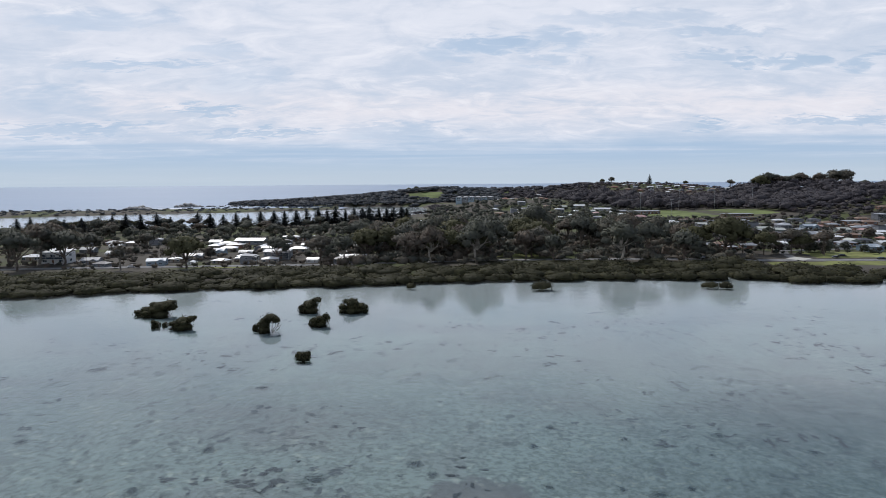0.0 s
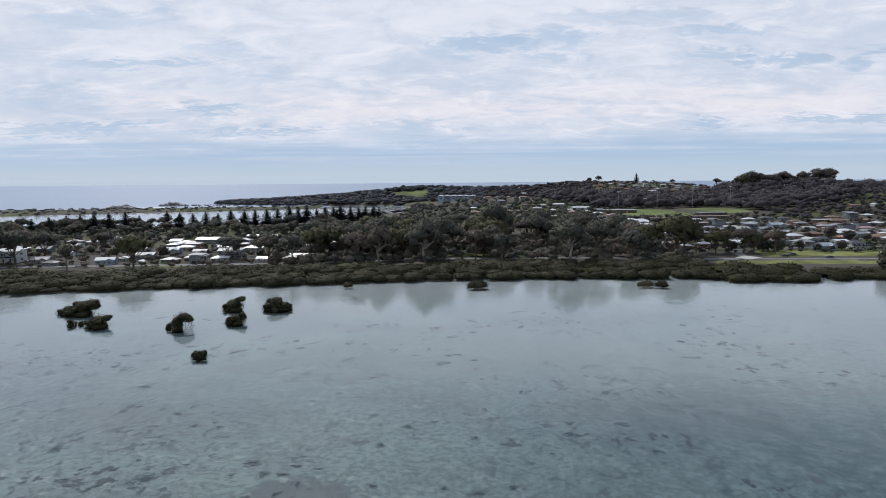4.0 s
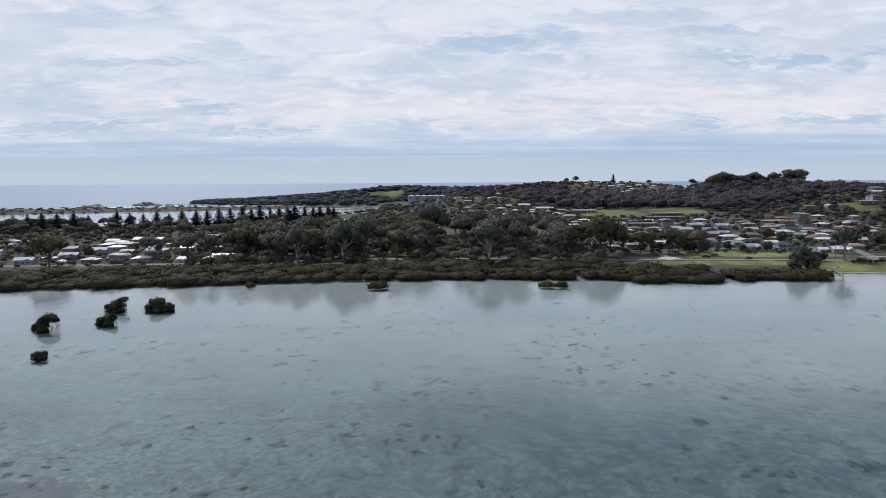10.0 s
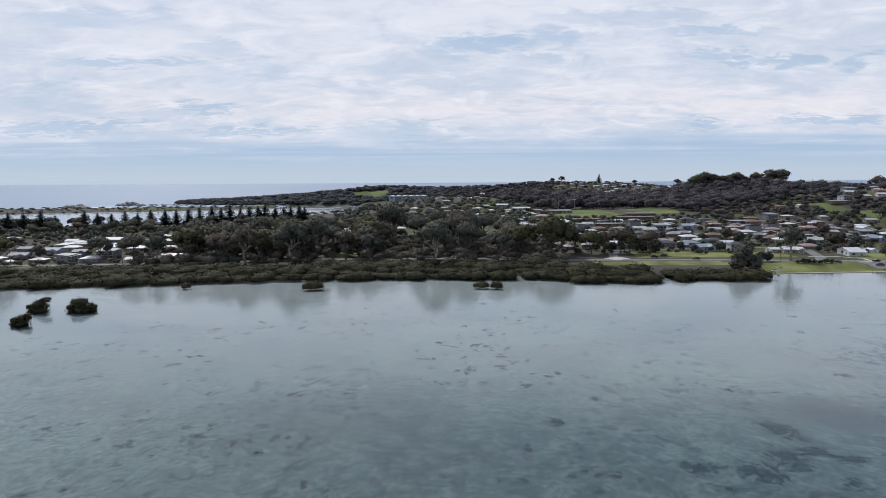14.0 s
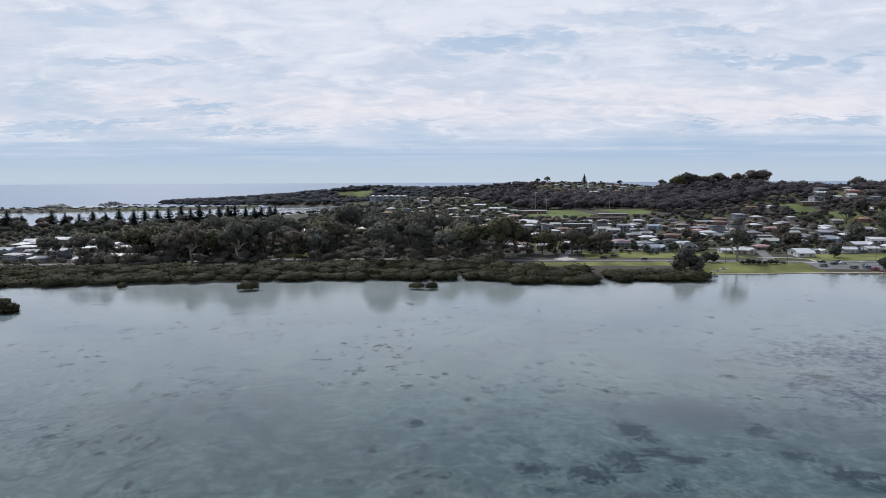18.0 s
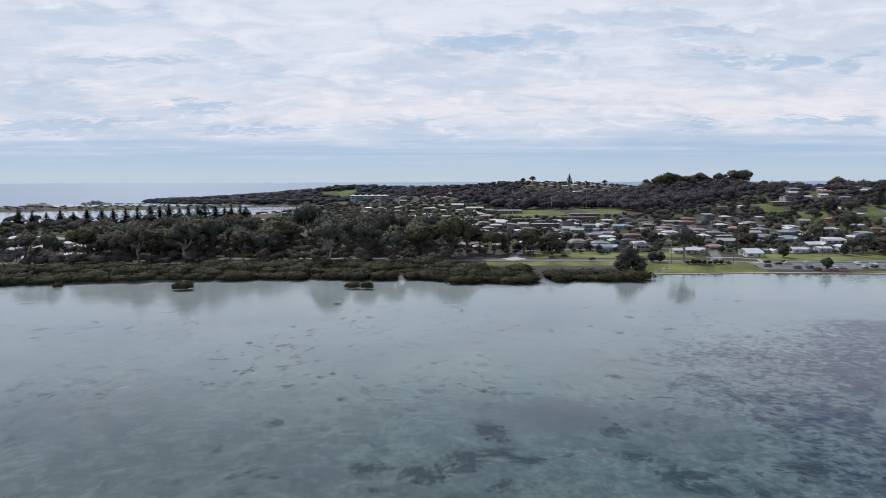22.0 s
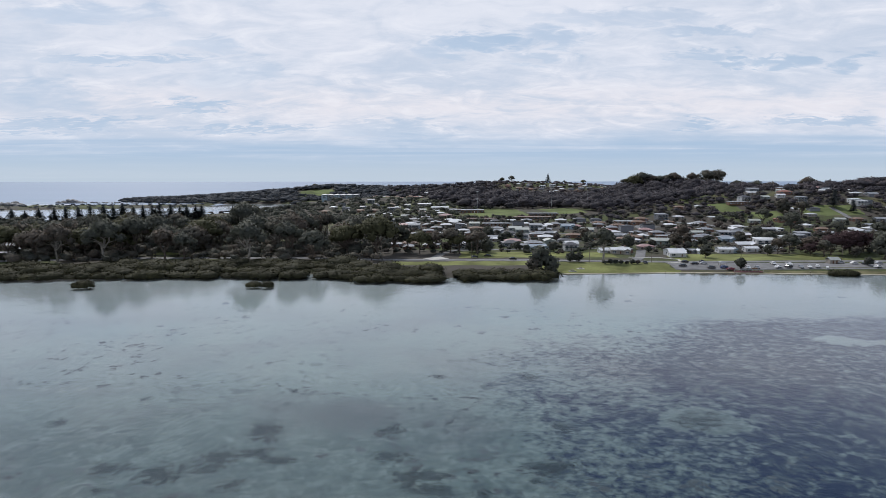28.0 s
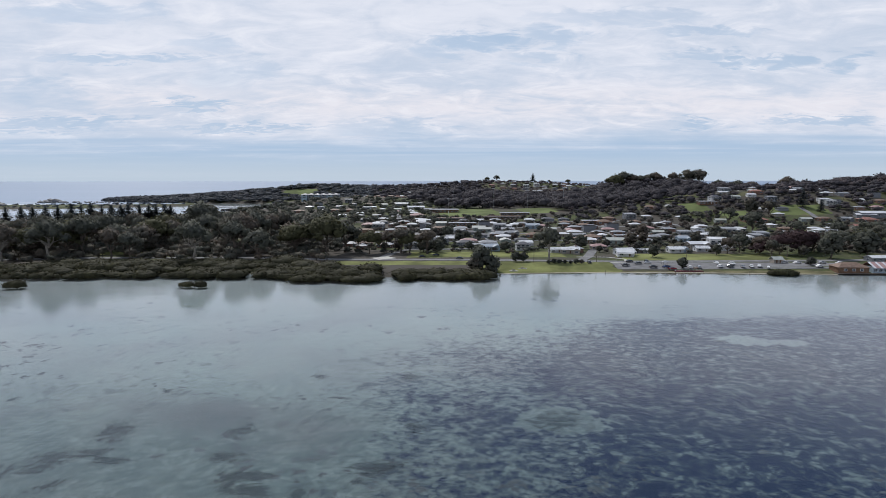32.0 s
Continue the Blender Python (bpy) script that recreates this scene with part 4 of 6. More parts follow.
def settle(key, x, y, turn=0.0, size=1.0, z=None, group=""):
    size *= 0.96
    src, label = HOUSE_KINDS[key]
    ob = copy_thing(src, pose(0, 0, 0))
    ob.matrix_basis = pose(x * CHART, y * CHART, (ground_z(x, y) + 0.15) if z is None else z, 0, 0, turn) @ Matrix.Scale(size, 4)
    ob.name = "house"
    TAKEN.append((x, y, 5.6 * size))
    return tagged(ob, label, "house", group)


def free(x, y, r):
    return all((x - a) ** 2 + (y - b) ** 2 > (r + c) ** 2 for a, b, c in TAKEN)


# ---- mangroves ----
rnd = random.Random(4)
BELT_BACK = [(-240, 190), (-136, 226), (-64, 235), (-8, 240), (48, 249), (113, 247), (144, 233), (186, 228), (190, 222)]


def mangrove_belt():
    x = -235.0
    while x < 188:
        front, back = between(x, SHORE) - 3.0, between(x, BELT_BACK) - 2
        y = front + rnd.uniform(0, 1.5)
        while y < back:
            key = rnd.choice(["mang_a", "mang_b", "mang_c"])
            if not (153.0 < x < 157.5 and y < 226):
                plant(key, x + rnd.uniform(-1.5, 1.5), y, rnd.uniform(0.75, 1.1), rnd.uniform(0, 360), "mangroves along the shore", z=max(ground_z(x, y), 0.0) - 0.5,
                      tall=rnd.uniform(0.50, 0.84))
            y += rnd.uniform(5.6, 7.6)
        x += rnd.uniform(5.4, 6.9)


mangrove_belt()
# mangroves that stand alone in the shallows: x, y, leaf clumps, bare stems (foot, head, height), label
LONE = [(-81.0, 165.4, [(-6.3, 1.0, 2.7, 1.4), (-2.8, 2.0, 3.6, 2.0), (1.4, 3.3, 4.1, 2.6), (4.6, 4.3, 3.4, 2.0), (6.1, 3.0, 2.1, 1.8)], [(5.0, 7.2, 3.2), (4.0, 6.0, 3.6), (-1.0, -2.0, 2.0)],
         "broad olive mangrove leaning over the shallow water"),
        (-73.8, 151.5, [(-2.0, 1.5, 1.0, 1.0), (-0.6, 1.1, 1.0, 0.8), (2.1, 0.9, 0.8, 0.7)], [(0.4, -1.8, 2.0), (0.8, 2.2, 1.9), (1.2, 3.2, 1.6), (0.2, 0.6, 2.1), (-0.6, -2.4, 1.2)],
         "small half-bare mangrove with arched pale stems"),
        (-67.7, 150.7, [(-2.0, 1.2, 2.5, 1.5), (0.8, 2.4, 3.3, 2.3), (3.5, 3.2, 1.9, 1.5)], [(1.5, 3.6, 2.6), (2.5, 4.2, 2.8), (-2.8, -4.2, 0.9)], "olive mangrove with a sloping crown"),
        (-44.9, 147.3, [(-4.4, 1.2, 0.9, 1.2), (-1.1, 2.7, 2.6, 2.8), (1.0, 4.5, 2.6, 1.9), (3.2, 3.6, 1.5, 1.2)], [(0.8, 2.8, 4.2), (1.4, 3.8, 3.4), (1.8, 4.4, 2.6), (2.4, 4.8, 1.8), (1.0, 2.0, 4.6)],
         "tall mangrove with bare forked stems on one side"),
        (-39.2, 169.5, [(-3.0, 1.6, 2.1, 1.6), (0.1, 2.6, 3.3, 2.5), (2.5, 4.5, 2.1, 1.3)], [(1.6, 3.8, 4.0), (2.2, 4.2, 2.8), (1.2, 3.0, 3.4)], "wind-shaped mangrove with bare stems on one side"),
        (-33.2, 153.0, [(-2.1, 1.5, 1.9, 1.7), (0.5, 1.9, 2.5, 2.0), (2.6, 3.0, 1.3, 1.4)], [(1.4, 3.2, 2.6), (2.0, 3.8, 1.8)], "small dense mangrove with bare twigs on one side"),
        (-27.3, 169.2, [(-3.7, 1.6, 2.1, 1.6), (-0.4, 3.2, 3.2, 2.9), (2.6, 1.8, 2.8, 2.1), (5.1, 1.3, 1.4, 1.3)], [(0.5, 0.8, 2.5)], "domed dense mangrove with leaves down to the water"),
        (-30.2, 122.5, [(-1.0, 1.1, 1.4, 1.2), (0.7, 1.3, 1.5, 1.4)], [(0.2, 1.4, 1.5)], "very small rounded mangrove alone in the shallows")]
for i, (x, y, blobs, stems, label) in enumerate(LONE):
    ob = lone_mangrove(60 + i, blobs, stems)
    ob.matrix_world = pose(x * CHART, y * CHART, -0.25)
    tagged(ob, label, "mangrove", "mangroves standing in the shallows")
# low ones just off the shore: x, y, width, height, kind
ALONE = [(-13, 206, 3.1, 1.9, "mang_b"), (31, 203, 6.4, 3.2, "mang_a"), (88, 204, 5.0, 2.3, "mang_a"), (93, 203, 4.0, 2.3, "mang_b")]
WIDTHS = {"mang_a": 10.0, "mang_b": 8.4, "mang_c": 12.4}
TALLS = {"mang_a": 4.1, "mang_b": 3.4, "mang_c": 4.6}
for i, (x, y, w, h, key) in enumerate(ALONE):
    s = w / WIDTHS[key]
    plant(key, x, y, s, (0, 12, -10, 180)[i % 4], "mangroves standing in the shallows", z=-0.5, tall=0.95 * h / TALLS[key] / s)


# ---- pines along the harbour ----
# x, y, height of the top in metres
PINES = [(-279, 391, 20), (-270, 391, 22), (-258, 392, 19), (-250, 394, 19), (-241, 398, 20), (-232, 402, 21), (-224, 404, 22), (-217, 408, 23), (-208, 410, 23), (-199, 414, 24), (-191, 417, 19),
         (-175, 424, 24), (-167, 426, 21), (-159, 429, 20), (-151, 432, 22), (-143, 434, 20), (-135, 437, 23), (-126, 440, 23), (-119, 442, 23), (-111, 444, 23), (-104, 447, 24), (-96, 450, 26)]
PINES += [(-90, 452, 24), (-84, 454, 27), (-77, 456, 22), (-71, 458, 24), (-65, 460, 24), (-60, 461, 27), (-53, 464, 24), (-47, 466, 23), (-42, 467, 24), (-36, 469, 24), (-32, 470, 23)]
for i, (x, y, top) in enumerate(PINES):
    key = ("pine_a", "pine_b", "pine_c")[i * 5 % 7 % 3]
    full = {"pine_a": 24, "pine_b": 21, "pine_c": 26}[key]
    plant(key, x, y, (top - ground_z(x, y)) / full / CHART * 1.42, 50 * i, "pines along the harbour", tall=0.71)


# ---- eucalypts between the mangroves and the town ----
def grove(keys, x0, x1, y0, y1, step, sizes, group, keep=1.0, seed=1, low=0.74, high=1.02):
    r = random.Random(seed)
    x = x0
    while x < x1:
        y = y0
        while y < y1:
            px, py = x + r.uniform(-0.4, 0.4) * step, y + r.uniform(-0.4, 0.4) * step
            if r.random() < keep and free(px, py, 2.0) and land_depth(px, py) > 3:
                plant(r.choice(keys), px, py, r.uniform(*sizes), r.uniform(0, 360), group, tall=r.uniform(low, high))
            y += step
        x += step


# ---- roads, paths, lawns ----
def ribbon(name, pts, width, lift, mat, label, category, z=None):
    """A strip laid along a line over the ground."""
    width /= CHART
    line = []
    for (ax, ay), (bx, by) in zip(pts, pts[1:]):
        k = max(int(math.hypot(bx - ax, by - ay) / 3), 1)
        line += [(ax + (bx - ax) * i / k, ay + (by - ay) * i / k) for i in range(k)]
    line.append(pts[-1])
    verts, faces = [], []
    for i, (x, y) in enumerate(line):
        a, b = line[max(i - 1, 0)], line[min(i + 1, len(line) - 1)]
        dx, dy = b[0] - a[0], b[1] - a[1]
        n = math.hypot(dx, dy) or 1
        nx, ny = -dy / n * width / 2, dx / n * width / 2
        zs = [(ground_z(x + nx * s, y + ny * s) if z is None else z) for s in (-1, 0, 1)]
        for s, h in zip((-1, 0, 1), zs):
            verts.append(((x + nx * s) * CHART, (y + ny * s) * CHART, max(h, 0.15) + lift))
        for s, h in ((1, zs[2]), (-1, zs[0])):
            verts.append(((x + nx * s * 1.03) * CHART, (y + ny * s * 1.03) * CHART, max(h, 0.15) - 0.25))
    for i in range(len(line) - 1):
        p, q = i * 5, i * 5 + 5
        faces += [(p, q, q + 1, p + 1), (p + 1, q + 1, q + 2, p + 2), (p + 2, q + 2, q + 3, p + 3), (p + 4, q + 4, q, p)]
    return tagged(new(name, mesh_of(name, verts, faces, mat)), label, category, kind="structure")


def lawn(x0, x1, y0, y1, lift, mat, label, seed, slope=0.0, name="lawn"):
    """A grassed area with an uneven edge, following the ground."""
    r = random.Random(seed)
    nx, ny = max(int((x1 - x0) / 4), 3), max(int((y1 - y0) / 4), 3)
    verts, faces = [], []
    for j in range(ny + 1):
        for i in range(nx + 1):
            x, y = x0 + (x1 - x0) * i / nx, y0 + (y1 - y0) * j / ny + slope * (x1 - x0) * i / nx
            if i in (0, nx):
                x += r.uniform(-1.5, 1.5)
            if j in (0, ny):
                y += r.uniform(-1.0, 1.0)
            verts.append((x * CHART, y * CHART, ground_z(x, y) + (lift if 0 < i < nx and 0 < j < ny else 0.02)))
    for j in range(ny):
        for i in range(nx):
            a = j * (nx + 1) + i
            faces.append((a, a + 1, a + nx + 2, a + nx + 1))
    return tagged(new(name, mesh_of(name, verts, faces, mat)), label, "grass", kind="structure")


ribbon("road", [(-240, 236), (-150, 246), (-60, 250), (20, 262), (90, 262), (130, 256), (190, 254), (228, 250), (250, 248), (300, 249), (345, 250), (430, 262)], 6.5, 0.16,
       M_ASPHALT, "grey asphalt road along the foreshore", "road")
ribbon("road", [(232, 251), (238, 262), (246, 285), (262, 310), (275, 350), (285, 410), (300, 440)], 6.0, 0.17, M_ASPHALT, "grey asphalt side street between houses", "road")
ribbon("road", [(148, 258), (152, 275), (158, 288), (190, 292), (240, 296)], 5.5, 0.15, M_ASPHALT, "narrow grey street behind the reserve", "road")
ribbon("road", [(440, 425), (444, 440), (446, 458)], 5.0, 0.2, M_ASPHALT, "grey road climbing the hillside", "road")
ribbon("car_park", [(243, 240), (270, 239), (300, 238), (336, 237)], 18.0, 0.12, M_ASPHALT, "grey asphalt car park on the foreshore", "car park")
ribbon("path", [(233, 262), (246, 261), (252, 255), (250, 246), (243, 245)], 1.6, 0.20, M_CONCRETE, "pale curved concrete footpath", "path")
ribbon("path", [(146, 257), (153, 262)], 10, 0.19, M_CONCRETE, "pale concrete turning bay", "path")
ribbon("shore_edge", [(196, 227.2), (238, 229.6), (264, 228.8), (305, 224.9), (322, 223.6)], 1.6, 0.06, M_SAND, "narrow sandy edge of the shore", "shore")
lawn(190, 243, 228.6, 249, 0.10, M_LAWN, "mown yellow-green foreshore lawn", 1)
lawn(243, 322, 227.5, 232, 0.08, M_DRYGRASS, "narrow dry grass verge along the water", 2, -0.05)
lawn(252, 325, 252, 272, 0.10, M_LAWN, "sloping green lawn below the houses", 3)
lawn(160, 228, 262, 280, 0.08, M_LAWN, "mown grass reserve beside the road", 4)
lawn(130, 190, 240, 251, 0.08, M_LAWN, "grass strip between road and mangroves", 5)
lawn(364, 382, 460, 488, 0.12, M_OVAL, "bright green grassy slope", 6)
lawn(382, 403, 434, 456, 0.12, M_OVAL, "green grassy clearing on the slope", 7)
lawn(418, 462, 438, 464, 0.12, M_OVAL, "green grassy hillside beside a road", 8)
lawn(394, 424, 326, 362, 0.12, M_OVAL, "green garden lawn", 9)
lawn(174, 227, 500, 612, 0.15, M_OVAL, "green sports oval at the foot of the ridge", 10, name="sports_oval")
lawn(247, 274, 505, 600, 0.15, M_OVAL, "small green playing field beside the forest", 14, name="sports_field")
lawn(20, 50, 272, 284, 0.08, M_LAWN, "grass clearing under the trees", 11)
lawn(-105, -70, 244, 252, 0.08, M_LAWN, "grass strip in front of the houses", 12)
lawn(78, 128, 900, 960, 0.3, M_OVAL, "green cleared slope of the headland", 13)
lawn(-60, -10, 900, 940, 0.3, M_OVAL, "green cleared patch on the headland", 14)

# ---- town ----
INLET_HOUSES = [
    ("two_white", -170, 262, 1.25), ("grey_gable", -153, 258, .9), ("dark_hip", -144, 250, .7), ("shed_white", -158, 260, .35),
    ("blue_gable", -123, 254, .85), ("white_hip", -119, 263, .7), ("white_gable", -109, 255, .5), ("blue_gable", -110, 287, .9),
    ("white_hip", -109, 300, .9), ("white_hip", -97, 257, .75), ("white_hip", -90, 264, .75), ("white_hip", -77, 260, .8),
    ("shed_white", -108, 332, 1.1), ("shed_white", -94, 306, .8), ("white_hip", -73, 294, 1), ("shed_grey", -85, 350, .9),
    ("white_gable", -58, 259, .7), ("shed_white", -42, 265, .85)]
INLET2_HOUSES = [
    ("grey_gable", -95, 284, .8), ("grey_hip", -60, 321, .9), ("grey_hip", -49, 310, .9), ("dark_hip", -44, 328, .9),
    ("shed_white", -94, 360, .6), ("white_hip", -21, 462, 1), ("shed_grey", -7, 393, 1), ("white_hip", 46, 397, .9),
    ("white_gable", 13, 384, .9), ("white_hip", -53, 317, .9), ("grey_hip", -74, 331, .8), ("grey_hip", -59, 297, .9),
    ("white_gable", -41, 353, .9), ("white_hip", -120, 312, .9), ("white_hip", -118, 322, .9), ("white_hip", -92, 272, .7)]
TOWN1_HOUSES = [
    ("grey_hip", 129, 303, .8), ("brown_hip", 136, 305, .9), ("grey_hip", 147, 298, .9), ("two_white", 160, 295, .8),
    ("grey_gable", 167, 302, .8), ("green_gable", 199, 386, 1), ("white_hip", 225, 412, .9), ("blue_gable", 235, 399, 1),
    ("grey_gable", 181, 332, .9), ("dark_hip", 197, 343, .9), ("grey_gable", 210, 354, .9), ("blue_gable", 197, 286, .95),
    ("grey_gable", 192, 297, .7), ("green_gable", 208, 315, .9), ("dark_hip", 217, 320, .8), ("white_gable", 217, 305, .9),
    ("dark_hip", 161, 344, .9)]
TOWN2_HOUSES = [
    ("brown_hip", 77, 567, 1), ("brown_hip", 90, 567, 1), ("pink_hip", 126, 413, 1), ("white_hip", 131, 426, .9),
    ("white_gable", 147, 603, 1.1), ("white_gable", 156, 604, 1.1), ("pink_hip", 156, 498, 1.2), ("white_hip", 163, 448, 1),
    ("shed_grey", 181, 556, 1.2), ("shed_grey", 192, 461, .9), ("white_gable", 204, 450, .8), ("grey_gable", 186, 370, .9),
    ("green_gable", 202, 376, 1), ("grey_hip", 136, 294, .8), ("grey_hip", 150, 298, 1), ("white_gable", 171, 330, .8),
    ("two_grey", 175, 312, .8), ("white_hip", 180, 327, .8), ("dark_hip", 163, 298, .8)]
TOWN3_HOUSES = [
    ("dark_two", 213, 287, .8), ("white_gable", 227, 279, .75), ("white_wing", 233, 275, .95), ("pink_hip", 250, 293, .9),
    ("white_gable", 256, 270, 1.05), ("grey_gable", 266, 278, .6), ("white_gable", 270, 276, .65), ("white_gable", 282, 278, .9),
    ("white_wing", 299, 294, 1.1), ("two_white", 311, 298, 1.05), ("white_hip", 325, 307, .9), ("two_grey", 345, 327, .8),
    ("white_hip", 351, 366, 1), ("white_gable", 334, 376, 1), ("blue_gable", 304, 323, .8), ("shed_grey", 277, 343, .6),
    ("green_gable", 264, 311, 1.1), ("pink_hip", 301, 384, 1)]
TOWN4_HOUSES = [
    ("white_hip", 303, 408, .9), ("white_gable", 286, 398, .8), ("grey_hip", 273, 396, .9), ("shed_grey", 282, 424, 1),
    ("white_hip", 326, 446, .8), ("white_hip", 322, 409, .8), ("white_gable", 355, 481, .7), ("shed_grey", 386, 480, .9),
    ("white_wing", 410, 508, 1), ("red_hip", 434, 501, 1.1), ("white_hip", 466, 502, .9), ("white_hip", 490, 510, .8),
    ("two_white", 469, 467, .9), ("two_grey", 478, 466, .8), ("white_hip", 416, 437, .9), ("red_hip", 389, 421, 1.1),
    ("red_hip", 395, 418, 1)]
TOWN5_HOUSES = [
    ("white_hip", 407, 376, .85), ("green_gable", 427, 391, .8), ("grey_gable", 408, 361, .8), ("grey_gable", 372, 324, .7),
    ("red_gable", 434, 379, 1.3), ("shed_white", 482, 432, 1.3), ("red_hip", 465, 412, 1.2), ("pink_hip", 241, 401, .9),
    ("white_gable", 219, 402, .8), ("grey_hip", 231, 421, .8), ("grey_hip", 207, 350, .9), ("grey_gable", 216, 356, .9),
    ("white_hip", 245, 349, .8), ("red_hip", 233, 327, .8), ("brown_hip", 250, 326, .8), ("grey_hip", 268, 361, .8),
    ("grey_hip", 282, 315, .8), ("brown_hip", 297, 441, 1)]
SLOPE_HOUSES = [
    ("two_white", 471, 463, .9), ("white_hip", 418, 437, .8), ("shed_white", 476, 430, .9), ("red_gable", 438, 379, 1.25), ("white_hip", 404, 365, .9), ("white_hip", 358, 374, 1.0),
    ("white_gable", 308, 286, .9), ("white_gable", 296, 282, .85), ("blue_gable", 285, 280, .7), ("white_gable", 255, 265, .95), ("two_grey", 352, 336, .9), ("white_hip", 304, 405, .9),
    ("pink_hip", 304, 382, 1.0), ("grey_hip", 237, 281, .9), ("pink_hip", 250, 291, .85), ("shed_grey", 278, 342, .6), ("grey_gable", 265, 317, .9), ("two_grey", 414, 514, 1.1),
    ("dark_two", 394, 487, 1.0), ("two_grey", 433, 476, .9), ("grey_hip", 329, 415, .9), ("brown_hip", 341, 482, .9), ("white_hip", 348, 439, .7), ("white_hip", 343, 391, .9),
    ("grey_gable", 430, 393, .9), ("two_white", 332, 315, .9), ("grey_hip", 307, 330, .9), ("white_wing", 368, 315, .9), ("brown_hip", 288, 421, 1.1), ("brown_hip", 270, 405, .9)]
RIDGE_HOUSES = [
    ("red_hip", 257, 950, 1.0), ("brown_hip", 272, 930, 1.0), ("grey_gable", 290, 950, 1.0), ("white_hip", 315, 900, 1.0),
    ("grey_hip", 336, 940, 1.0), ("white_gable", 357, 960, 1.0), ("grey_hip", 312, 1000, 1.0), ("grey_hip", 370, 960, 1.0),
    ("grey_hip", 269, 990, 1.0), ("dark_hip", 337, 985, 1.0), ("two_white", 309, 940, 1.0), ("two_white", 326, 950, 1.0),
    ("two_white", 410, 900, 1.0), ("brown_hip", 396, 920, 1.0), ("white_hip", 377, 950, 1.0), ("grey_hip", 83, 780, 1.0),
    ("red_hip", 95, 790, 1.0), ("brown_hip", 115, 760, 1.0), ("brown_hip", 122, 800, 1.0), ("grey_gable", 68, 800, 1.0),
    ("white_hip", 111, 900, 1.0), ("white_gable", 132, 900, 1.0), ("white_hip", 69, 560, 1.0), ("shed_white", 135, 640, 1.0)]


def long_hall(x, y, w, d, roof_mat, label):
    """A long low hall: brick walls, a flat overhanging roof with a fascia, a row of windows."""
    root = thing("hall", x, y, ground_z(x, y) - 0.1)
    part("wall", boxed(-w / 2, w / 2, -d / 2, d / 2, -1.5, 3.0), M_BROWN, root)
    roof = part("roof", boxed(-w / 2 - 0.9, w / 2 + 0.9, -d / 2 - 0.9, d / 2 + 0.9, 3.0, 3.35), roof_mat, root)
    part("fascia", boxed(-w / 2 - 0.95, w / 2 + 0.95, -d / 2 - 0.98, -d / 2 - 0.9, 2.9, 3.38), M_GREY, roof)
    for i in range(int(w / 4)):
        window_at(root, -w / 2 + 2.0 + 4 * i, -d / 2, 1.6, 2.4, 1.1, "f")
    for k in (-0.3, 0.0, 0.3):
        TAKEN.append((x + k * w / CHART, y, max(d, w * 0.3) / CHART * 0.55))
    tagged(root, label, "hall", "halls by the sports oval")


long_hall(236, 500, 33, 11, R_GREY, "long low brick hall with a pale grey flat roof")
long_hall(223, 472, 40, 10, R_BROWN, "long brown flat-roofed hall with a row of windows")
long_hall(183, 463, 31, 10, R_BROWN, "brown flat-roofed hall beside the sports oval")
long_hall(190, 420, 26, 10, R_GREY, "low brick hall with a grey flat roof")
long_hall(179, 568, 38, 12, R_GREY, "grey clubhouse with a wide low roof beside the oval")
for rows, group in ((SLOPE_HOUSES, "houses on the hillside"), (INLET_HOUSES, "houses by the inlet"), (INLET2_HOUSES, "houses by the inlet"), (TOWN1_HOUSES, "houses of the town"), (TOWN2_HOUSES, "houses of the town"),
                    (TOWN3_HOUSES, "houses of the town"), (TOWN4_HOUSES, "houses of the town"), (TOWN5_HOUSES, "houses of the town"), (RIDGE_HOUSES, "houses on the far ridge")):
    for i, (key, x, y, size) in enumerate(rows):
        if free(x, y, -0.5):
            settle(key, x, y, (0, 6, -8, 0, 12, -4, 90)[i % 7] if size < 1.2 else 0, size, group=group)


def street_rows(keys, x0, x1, rows, step, seed, group, keep=0.85):
    r = random.Random(seed)
    for y in rows:
        x = x0 + r.uniform(0, step)
        while x < x1:
            if r.random() < keep and free(x, y, 4.6) and land_depth(x, y) > 12 and y > between(x, BELT_BACK) + 12:
                settle(r.choice(keys), x, y + r.uniform(-2, 2), r.choice([0, 0, 90, 180, -8, 8]), r.uniform(0.8, 1.0), group=group)
            x += step * r.uniform(0.9, 1.25)


TOWN = ["grey_hip", "grey_gable", "dark_hip", "white_gable", "brown_hip", "white_hip", "grey_gable", "pink_hip", "grey_hip", "white_hip", "green_gable", "two_grey"]
for line in ([(160, 322), (215, 326), (262, 330), (330, 336)], [(140, 350), (200, 364), (272, 368), (350, 372)], [(150, 396), (220, 402), (283, 406), (360, 402)],
             [(180, 436), (250, 440), (300, 440)], [(196, 300), (204, 360), (214, 440)], [(300, 440), (330, 420), (352, 380), (340, 336)]):
    ribbon("road", line, 6.0, 0.16, M_ASPHALT, "grey asphalt street of the town between houses", "road")
street_rows(TOWN, 165, 335, (304, 316, 332, 343, 358, 376, 388, 411, 424, 446), 11.5, 2, "houses of the town", 0.55)
street_rows(TOWN, 335, 470, (304, 320, 340, 356, 376, 394, 420), 14, 3, "houses of the town", 0.45)
street_rows(["grey_gable", "white_hip", "dark_hip", "grey_hip", "white_gable", "two_grey"], -205, -35, (256, 270, 284, 298, 314, 330), 12, 9, "houses by the inlet", 0.42)
street_rows(TOWN, 110, 165, (356, 376, 396, 416, 438, 462, 484), 13, 8, "houses beyond the trees", 0.5)
